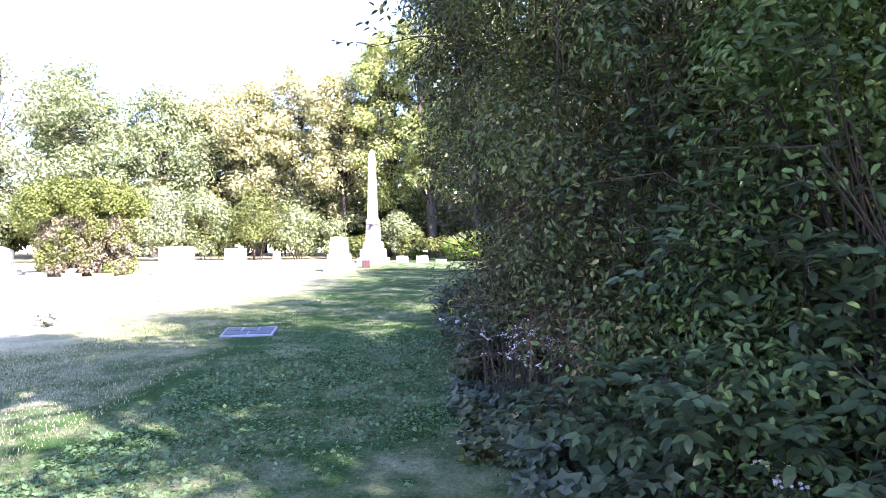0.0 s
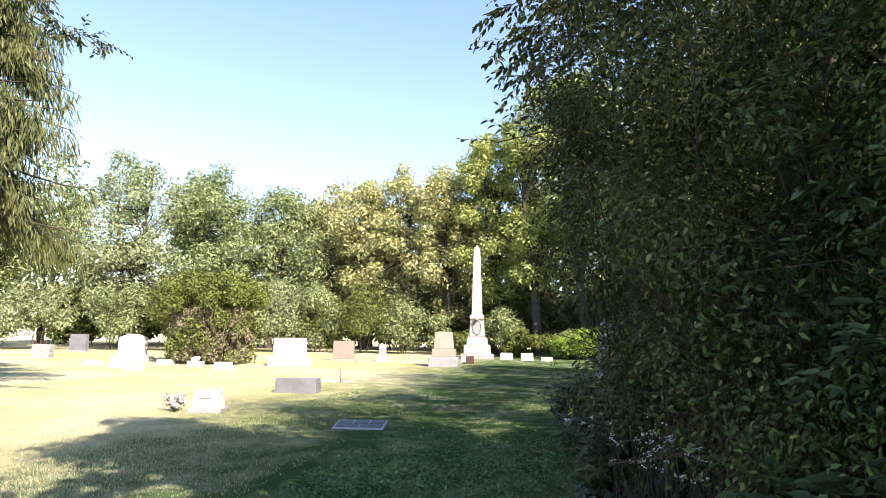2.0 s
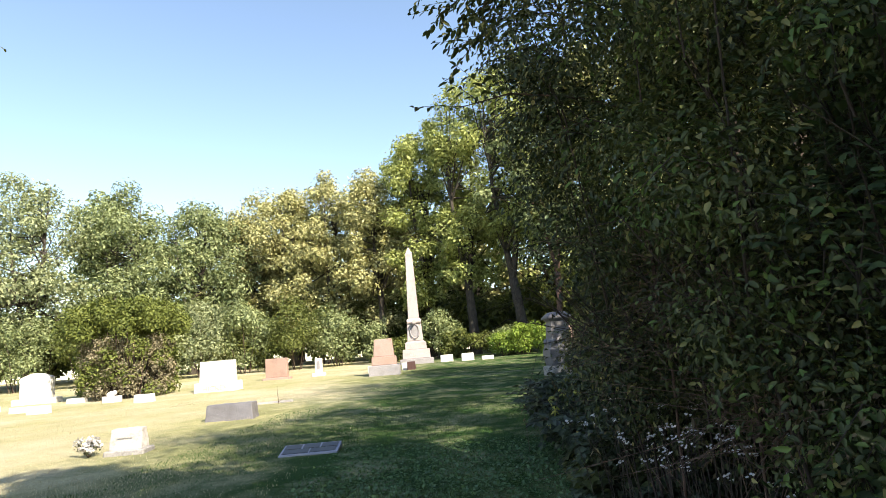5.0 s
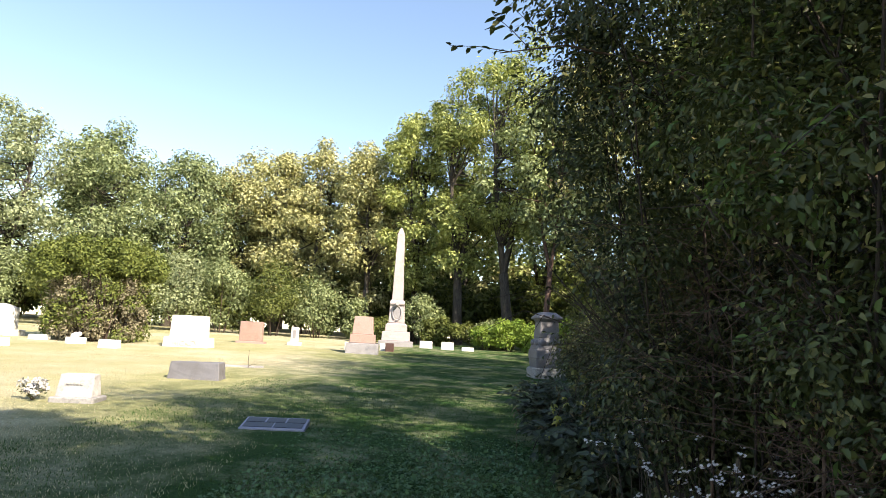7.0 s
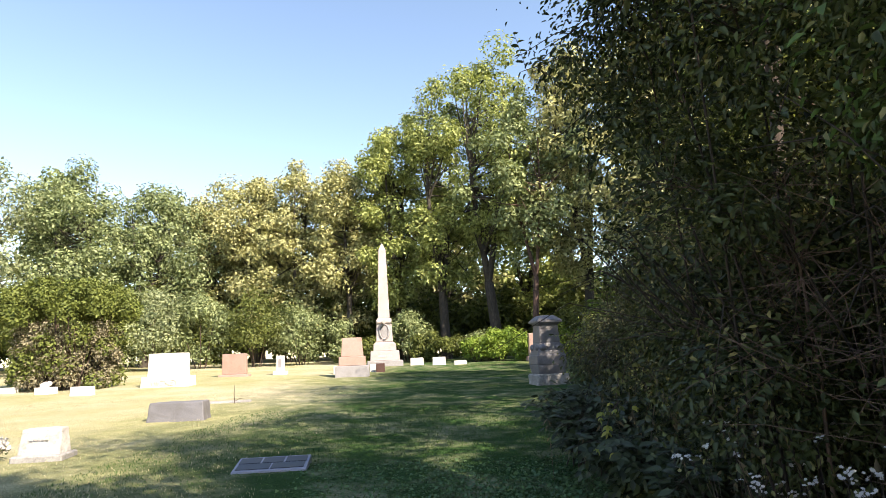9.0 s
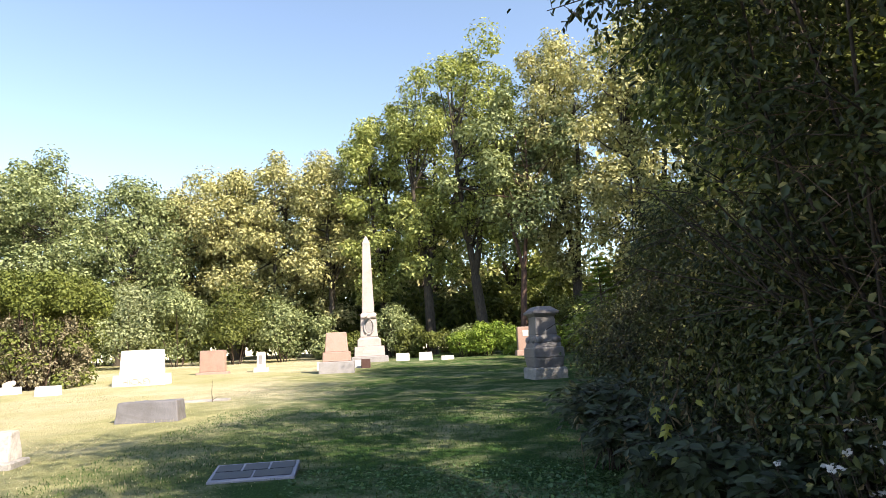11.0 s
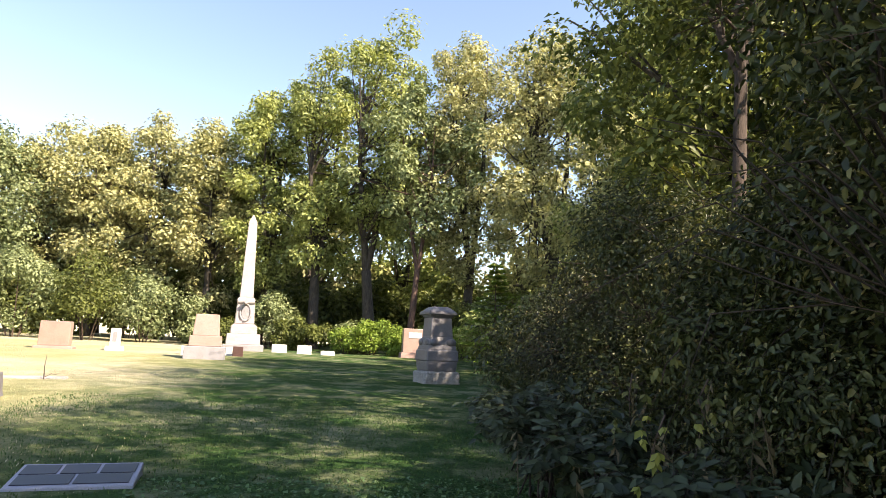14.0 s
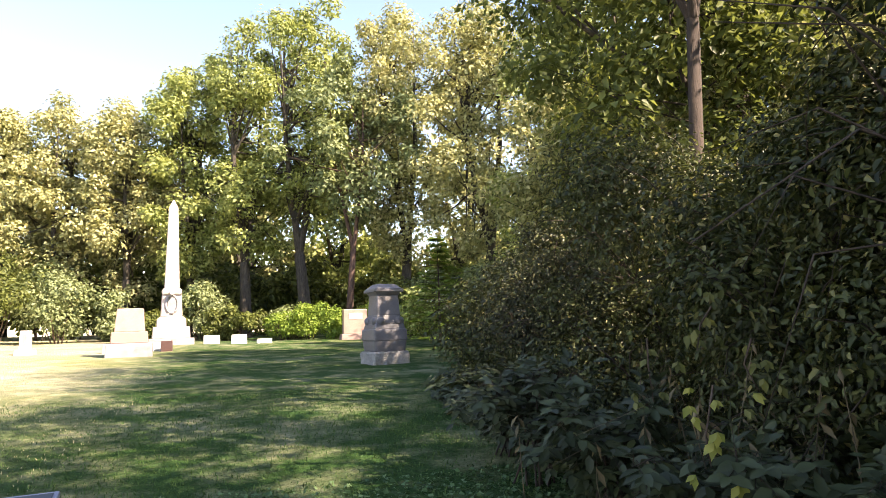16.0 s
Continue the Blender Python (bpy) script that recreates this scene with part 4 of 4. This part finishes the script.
def asters(x, y, w, d, tall, heads):
    """Leafless-looking wild asters: each stem bears a flat cluster of small many-rayed blossoms."""
    o = thing("aster_clump", x, y)
    wood, base, al, nr = [], [], [], []
    for k in range(heads):
        hx, hy, hz = rng.normal(0, w), rng.normal(0, d), tall * rng.uniform(0.55, 1.1)
        wood.append(([(hx * 0.6, hy * 0.6, -0.05), (hx * 0.8, hy * 0.8, hz * 0.6), (hx, hy, hz - 0.03)], [0.004, 0.003, 0.002]))
        for f in range(int(rng.integers(3, 8))):
            c = np.array([hx, hy, hz]) + rng.normal(0, 1, 3) * np.array([0.02, 0.02, 0.008])
            wood.append(([(hx, hy, hz - 0.04), tuple(c)], [0.0015, 0.001]))
            up = np.array([rng.normal(-0.5, 0.3), rng.normal(-0.5, 0.3), 1.0])
            up /= np.linalg.norm(up)
            u = np.cross(up, [1, 0, 0.2])
            u /= np.linalg.norm(u)
            v = np.cross(up, u)
            for j in range(8):
                t = 2 * math.pi * j / 8
                base.append(c + up * 0.003)
                al.append(u * math.cos(t) + v * math.sin(t))
                nr.append(up)
    tagged(tubes("stem", wood, M_CANE, o, 3), kind="stuff")
    base, al, nr = np.array(base), np.array(al), np.array(nr)
    L = rng.uniform(0.009, 0.014, len(base))
    ob = new("blossom", leaf_mesh("blossom", base, al, nr, L, L * 0.6, M_PETAL, 0.05))
    ob.parent = o
    tagged(ob, "small white daisy-like blossom", kind="stuff")
    return tagged(o, "clump of white wild asters in the thicket's foot", "flowers", "white asters")


for ax, ay, n in ((0.3, 6.7, 11), (0.55, 6.4, 20), (0.55, 7.2, 9), (0.8, 6.1, 22), (0.95, 6.8, 12), (1.05, 5.6, 20), (1.5, 3.4, 16)):
    asters(ax, ay, 0.2 if ay > 4 else 0.05, 0.22 if ay > 4 else 0.05, 0.84 if ay > 4 else 0.5, n)


def yellow_vine(pts, label, mat=None):
    """A hanging vine with large lobed yellow leaves."""
    o = thing("yellow_vine", pts[0][0], pts[0][1], z=0.0)
    rel = [Vector(p) - Vector((pts[0][0], pts[0][1], 0)) for p in pts]
    tubes("stem", [(rel, list(np.linspace(0.006, 0.003, len(rel))))], M_TWIG, o, 4)
    base, al = [], []
    for a, b in zip(rel[:-1], rel[1:]):
        for s in np.linspace(0.15, 0.9, 3):
            p = a.lerp(b, s) + Vector(rng.normal(0, 0.07, 3))
            side = rng.normal(0, 1, 3)
            for lobe in (-0.7, 0.0, 0.7):
                base.append(p)
                al.append((side[0] * 0.4 + lobe, side[1] * 0.4 - 0.3, -1.0 + 0.3 * abs(lobe)))
    base, al = np.array(base), np.array(al)
    L = rng.uniform(0.04, 0.085, len(base))
    ob = new("foliage", leaf_mesh("foliage", base, al, unit(np.tile([-0.8, -0.6, 0.4], (len(base), 1)) + rng.normal(0, 0.3, base.shape)), L, L * 0.5, mat or M_YELLOW, 0.05))
    ob.parent = o
    return tagged(o, label, "vine", "yellowing vines")


yellow_vine([(0.05, 8.5, 1.05), (-0.05, 8.42, 0.95), (-0.1, 8.4, 0.85), (-0.1, 8.38, 0.72)], "hanging vine with bright yellow lobed leaves")
yellow_vine([(0.35, 8.8, 1.42), (0.2, 8.72, 1.33), (0.15, 8.7, 1.2)], "hanging vine with paling yellow-green leaves", M_PALEVINE)
yellow_vine([(0.4, 8.6, 1.25), (0.3, 8.56, 1.13), (0.32, 8.5, 1.0)], "hanging vine with paling yellow-green leaves", M_PALEVINE)
yellow_vine([(0.95, 8.5, 1.6), (0.75, 8.45, 1.5), (0.6, 8.4, 1.38)], "hanging vine with paling yellow-green leaves", M_PALEVINE)
yellow_vine([(0.3, 9.3, 1.25), (0.22, 9.2, 1.1), (0.2, 9.15, 0.9)], "hanging vine with paling yellow-green leaves", M_PALEVINE)


def sapling(x, y, height, reach, canes, lean, leaflet, label, mat=None):
    """A young broad-leaved sapling: arching canes that bear stalked leaves of five large leaflets."""
    o = thing("sapling", x, y)
    wood, base, al, nr = [], [], [], []
    for k in range(canes):
        t = rng.uniform(0, 2 * math.pi)
        out = Vector((math.cos(t) + lean[0], math.sin(t) + lean[1], 0)) * reach * rng.uniform(0.4, 1.0)
        h = height * rng.uniform(0.55, 1.0)
        pts = [Vector((rng.normal(0, 0.08), rng.normal(0, 0.08), -0.05)), Vector((out.x * 0.35, out.y * 0.35, h * 0.65)), Vector((out.x, out.y, h)), Vector((out.x * 1.35, out.y * 1.35, h * 0.92))]
        wood.append((pts, [0.009, 0.007, 0.004, 0.002]))
        for j in range(11):
            u = 0.7 + 2.25 * (j + rng.uniform(0, 1)) / 11
            i = min(int(u), 2)
            p = pts[i].lerp(pts[i + 1], u - i)
            side = Vector(rng.normal(0, 1, 3)) + Vector((lean[0], lean[1], -0.1))
            stalk = side.normalized() * rng.uniform(0.1, 0.2)
            q = p + stalk
            wood.append(([p, q], [0.002, 0.0012]))
            d = (stalk.normalized() + Vector((0, 0, -0.35))).normalized()
            across = d.cross(Vector((0, 0, 1))).normalized()
            tilt = Vector((rng.normal(-0.2, 0.3), rng.normal(-0.3, 0.3), 1))
            for back, spread in ((0.0, 0.0), (0.0, 1.0), (0.0, -1.0), (0.55, 0.9), (0.55, -0.9)):
                base.append(q - stalk * back)
                al.append(d * (1.0 if spread == 0 else 0.55) + across * spread + Vector(rng.normal(0, 0.1, 3)))
                nr.append(tilt)
    tagged(tubes("cane", wood, M_CANE, o, 4), kind="stuff")
    base, al, nr = np.array(base), np.array(al), np.array(nr)
    L = leaflet * rng.uniform(0.7, 1.25, len(base))
    ob = new("foliage", leaf_mesh("foliage", base, al, nr, L, L * 0.52, mat or M_SAPLING, 0.08, True))
    ob.parent = o
    return tagged(o, label, "plant", "saplings at the thicket's edge")


BROAD = "young sapling with large fresh green leaflets at the thicket's edge"
for sx, sy, sh, sr, sc in ((1.35, 4.0, 1.0, 0.4, 16), (1.75, 3.7, 1.15, 0.4, 16), (2.2, 3.4, 1.2, 0.4, 14), (1.9, 3.9, 1.6, 0.45, 14), (1.1, 4.5, 0.8, 0.4, 12), (2.3, 3.0, 0.7, 0.4, 12)):
    sapling(sx, sy, sh, sr, sc, (-0.5, -0.5), 0.095, BROAD)
for sx, sy, sh in ((1.7, 4.2, 2.6), (2.2, 3.6, 2.9), (1.5, 4.6, 3.3)):
    sapling(sx, sy, sh, 0.6, 20, (-0.4, -0.4), 0.085, "tall leafy cane with broad leaflets in the thicket")
for sx, sy, sh in ((0.35, 8.7, 0.7), (0.2, 9.6, 0.75), (0.1, 10.4, 0.85), (0.6, 7.9, 0.65), (0.25, 11.3, 0.8)):
    sapling(sx, sy, sh, 0.35, 14, (-0.5, -0.4), 0.1, "low sapling with broad dark leaves at the thicket's foot", M_VINE)


def dry_stalks(x, y, n, tall, label):
    """A stand of withered canes and arching dead twigs, pale against the dark leaves."""
    o = thing("dry_stalks", x, y)
    wood, base, al = [], [], []
    for k in range(n):
        s = Vector((rng.normal(0, 0.22), rng.normal(0, 0.25), -0.05))
        h = tall * rng.uniform(0.5, 1.1)
        e = s + Vector((rng.normal(-0.15, 0.2), rng.normal(-0.1, 0.2), h))
        m1 = s.lerp(e, 0.6) + Vector((rng.normal(0, 0.05), rng.normal(0, 0.05), 0))
        tip = e + Vector((rng.normal(-0.12, 0.12), rng.normal(0, 0.12), -0.12))
        wood.append(([s, m1, e, tip], [0.0035, 0.003, 0.002, 0.001]))
        for j in range(5):
            p = m1.lerp(e, rng.uniform(0, 1))
            base.append(p)
            al.append((rng.normal(0, 0.5), rng.normal(0, 0.5), -1.0))
    tagged(tubes("stalk", wood, M_STRAWCANE, o, 4), kind="stuff")
    base, al = np.array(base), np.array(al)
    L = rng.uniform(0.05, 0.12, len(base))
    ob = new("withered_leaf", leaf_mesh("withered_leaf", base, al, unit(rng.normal(size=base.shape)), L, L * 0.3, M_DEADLEAF, 0.1))
    ob.parent = o
    tagged(ob, kind="stuff")
    return tagged(o, label, "dead stalks", "dry stalks")


M_STRAWCANE = bark_material("cane_straw", (0.06, 0.047, 0.03), (0.19, 0.15, 0.095))
for dx, dy, dn, dh in ((0.4, 8.75, 9, 1.2), (0.6, 8.5, 8, 1.15), (0.3, 9.5, 4, 1.1), (1.1, 6.6, 10, 1.2), (0.75, 7.1, 6, 1.3)):
    dry_stalks(dx, dy, dn, dh, "stand of dry pale stalks in the thicket")


def dead_brush(x, y, z, n, label):
    """A tangle of leafless reddish twigs caught in the shrubs."""
    o = thing("dead_brush", x, y)
    wood = [([(0, 0, -0.1), (0.05, 0, z * 0.5), (0, 0, z)], [0.014, 0.011, 0.006])]
    for k in range(n):
        s = Vector((0, 0, z * rng.uniform(0.45, 1.0)))
        d = Vector((rng.normal(-0.35, 0.5), rng.normal(-0.35, 0.5), rng.normal(0.1, 0.35)))
        e = s + d * rng.uniform(0.5, 1.2)
        wood.append(([s, s.lerp(e, 0.5) + Vector(rng.normal(0, 0.07, 3)), e], [0.004, 0.003, 0.001]))
        for j in range(2):
            p = s.lerp(e, rng.uniform(0.4, 0.9))
            wood.append(([p, p + Vector(rng.normal(0, 0.16, 3))], [0.002, 0.0008]))
    tubes("stem", wood[:1], M_REDTWIG, o, 6)
    tagged(tubes("dead_twig", wood[1:], M_REDTWIG, o, 4), kind="stuff")
    return tagged(o, label, "dead bush", "dead brush")


M_REDTWIG = bark_material("twig_reddish_dead", (0.07, 0.045, 0.035), (0.19, 0.12, 0.095))
for bx, by, bz, bn in ((1.05, 6.0, 1.9, 110), (1.0, 5.3, 1.5, 60), (0.7, 6.7, 2.4, 70)):
    dead_brush(bx, by, bz, bn, "tangle of bare reddish dead twigs in the thicket")


def overhang(pts, twigs, leaf, label, per=9):
    """A branch that reaches out of the thicket over the lawn, with rows of oval leaves on its twigs."""
    o = thing("overhanging_branch", pts[0][0], pts[0][1], z=0.0)
    rel = [Vector(p) - Vector((pts[0][0], pts[0][1], 0)) for p in pts]
    wood = [(rel, list(np.linspace(0.016, 0.004, len(rel))))]
    base, al, nr = [], [], []
    for k in range(twigs):
        u = (k + 0.5) / twigs * (len(rel) - 1)
        i = min(int(u), len(rel) - 2)
        s = rel[i].lerp(rel[i + 1], u - i)
        run = (rel[i + 1] - rel[i]).normalized()
        d = (run * 0.7 + Vector(rng.normal(0, 0.55, 3)) + Vector((-0.15, -0.1, -0.15))).normalized() * rng.uniform(0.25, 0.5)
        wood.append(([s, s + d * 0.5 + Vector((0, 0, 0.015)), s + d], [0.004, 0.003, 0.0015]))
        for j in range(per):
            p = s + d * ((j + 1) / per)
            side = d.normalized().cross(Vector((0, 0, 1))) * (1 if j % 2 else -1)
            base.append(p)
            al.append(side * 0.8 + d.normalized() * 0.6 + Vector((0, 0, -0.3)) + Vector(rng.normal(0, 0.2, 3)))
            nr.append((rng.normal(0, 0.4), rng.normal(0, 0.4), 1))
    tubes("branch", wood[:1], M_TWIG, o, 5)
    tagged(tubes("twigs", wood[1:], M_TWIG, o, 4), kind="stuff")
    base, al, nr = np.array(base), np.array(al), np.array(nr)
    L = leaf * rng.uniform(0.7, 1.25, len(base))
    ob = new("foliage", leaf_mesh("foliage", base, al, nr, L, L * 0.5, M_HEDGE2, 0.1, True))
    ob.parent = o
    return tagged(o, label, "branch", "branches over the lawn")


TIP = "leafy branch reaching out over the lawn"
overhang([(1.1, 6.9, 3.5), (0.3, 6.75, 3.75), (-0.35, 6.6, 3.8), (-0.85, 6.45, 3.65)], 10, 0.085, TIP)
for ox, oy, oz, run in ((0.9, 7.7, 4.85, 1.55), (0.8, 7.5, 5.0, 1.5), (0.9, 8.1, 5.5, 1.9), (0.7, 8.0, 5.9, 1.7), (0.8, 7.4, 5.3, 1.3), (0.9, 7.9, 6.4, 1.5), (0.9, 7.8, 6.0, 1.2)):
    overhang([(ox, oy, oz), (ox - run * 0.4, oy - 0.05, oz + 0.28), (ox - run * 0.75, oy - 0.1, oz + 0.25), (ox - run, oy - 0.1, oz - 0.05)], 20, 0.115, TIP)
overhang([(1.4, 9.4, 4.0), (0.6, 9.3, 4.5), (0.0, 9.2, 4.6), (-0.5, 9.1, 4.4)], 14, 0.09, TIP)
overhang([(-15.15, 13.1, 9.3), (-12.6, 10.6, 9.6), (-10.6, 9.0, 9.0), (-9.6, 9.1, 8.0), (-9.2, 9.25, 7.5), (-8.8, 9.4, 7.2), (-8.25, 9.55, 7.05)], 60, 0.1, "dark leafy branch hanging beside the spruce")
for oy, oz in ((8.4, 3.3), (9.3, 3.6)):
    overhang([(2.5, oy, oz), (1.9, oy + 0.2, oz + 0.55), (1.4, oy + 0.3, oz + 0.7), (0.95, oy + 0.4, oz + 0.5)], 20, 0.08, "dark leafy limb arching out above the thicket", 11)


# ---- bouquet, dead stalk ----
def bouquet(x, y):
    o = thing("bouquet", x, y)
    cs = rng.normal(0, 0.1, (14, 3)) * np.array([1.2, 0.8, 0.6]) + np.array([0, 0, 0.2])
    clump_leaves("blossom", cs, np.full(14, 0.045), 26, 0.05, M_PETAL, o, 0.8, 0.0, 0.2, "white and pale pink silk blossom", 0.8)
    clump_leaves("greenery", cs * np.array([1.1, 1.1, 0.6]), np.full(14, 0.06), 6, 0.06, M_HEDGE, o, 0.8, 0.2, 0.3, "dark green leaf")["kind"] = "stuff"
    tubes("stem", [([(0, 0, -0.02), tuple(c * 0.6), tuple(c)], [0.006, 0.005, 0.004]) for c in cs], M_TWIG, o, 4)
    return tagged(o, "bouquet of white artificial flowers beside a small gravestone", "flowers")


bouquet(-7.85, 11.85)
stalk = thing("dead_stalk", -7.05, 19.2)
tubes("twig", [([(0, 0, -0.05), (-0.02, 0, 0.25), (-0.01, 0.01, 0.5)], [0.012, 0.008, 0.003]), ([(0, 0, 0.05), (0.12, 0, 0.12), (0.22, 0.02, 0.1)], [0.008, 0.006, 0.003])], M_TWIG, stalk, 5)
tagged(stalk, "thin dead weed stalk standing in the lawn", "weed")


# ---- grass and clover near the path ----
def blades(name, x0, x1, y0, y1, count, tall, width, mat, label, flat=0.0):
    x, y = rng.uniform(x0, x1, count), rng.uniform(y0, y1, count)
    p = np.column_stack([x, y, ground_z(x, y) - 0.005])
    al = np.column_stack([rng.normal(0, 0.45 + flat, count), rng.normal(0, 0.45 + flat, count), np.ones(count) * (1 - 0.7 * flat)])
    L = tall * rng.uniform(0.5, 1.4, count)
    ob = new(name, leaf_mesh(name, p, al, unit(rng.normal(size=p.shape) + np.array([0, 0, 0.1 + flat * 3])), L, L * width, mat, 0.05))
    return tagged(ob, label, "grass", kind="stuff")


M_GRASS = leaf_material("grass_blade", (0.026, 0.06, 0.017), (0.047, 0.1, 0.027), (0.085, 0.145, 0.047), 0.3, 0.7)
# dry blades, lightened along with the lawn's straw to look sunlit
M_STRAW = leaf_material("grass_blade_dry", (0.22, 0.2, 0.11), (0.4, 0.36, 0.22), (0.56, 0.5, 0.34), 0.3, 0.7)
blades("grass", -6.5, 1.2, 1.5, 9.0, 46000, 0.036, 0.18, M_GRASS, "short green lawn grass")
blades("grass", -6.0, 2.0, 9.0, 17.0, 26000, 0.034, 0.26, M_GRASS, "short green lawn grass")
blades("dry_grass", -14.0, -3.5, 4.0, 22.0, 20000, 0.03, 0.26, M_STRAW, "dry lawn grass, its straw lightened for the sunlit side")
blades("dry_grass", -9.5, -3.4, 2.0, 10.0, 18000, 0.034, 0.2, M_STRAW, "dry lawn grass, its straw lightened for the sunlit side")
blades("clover", -3.2, 1.3, 1.8, 11.0, 46000, 0.042, 0.9, M_CLOVER, "low clover and creeping weeds in the lawn", 0.9)
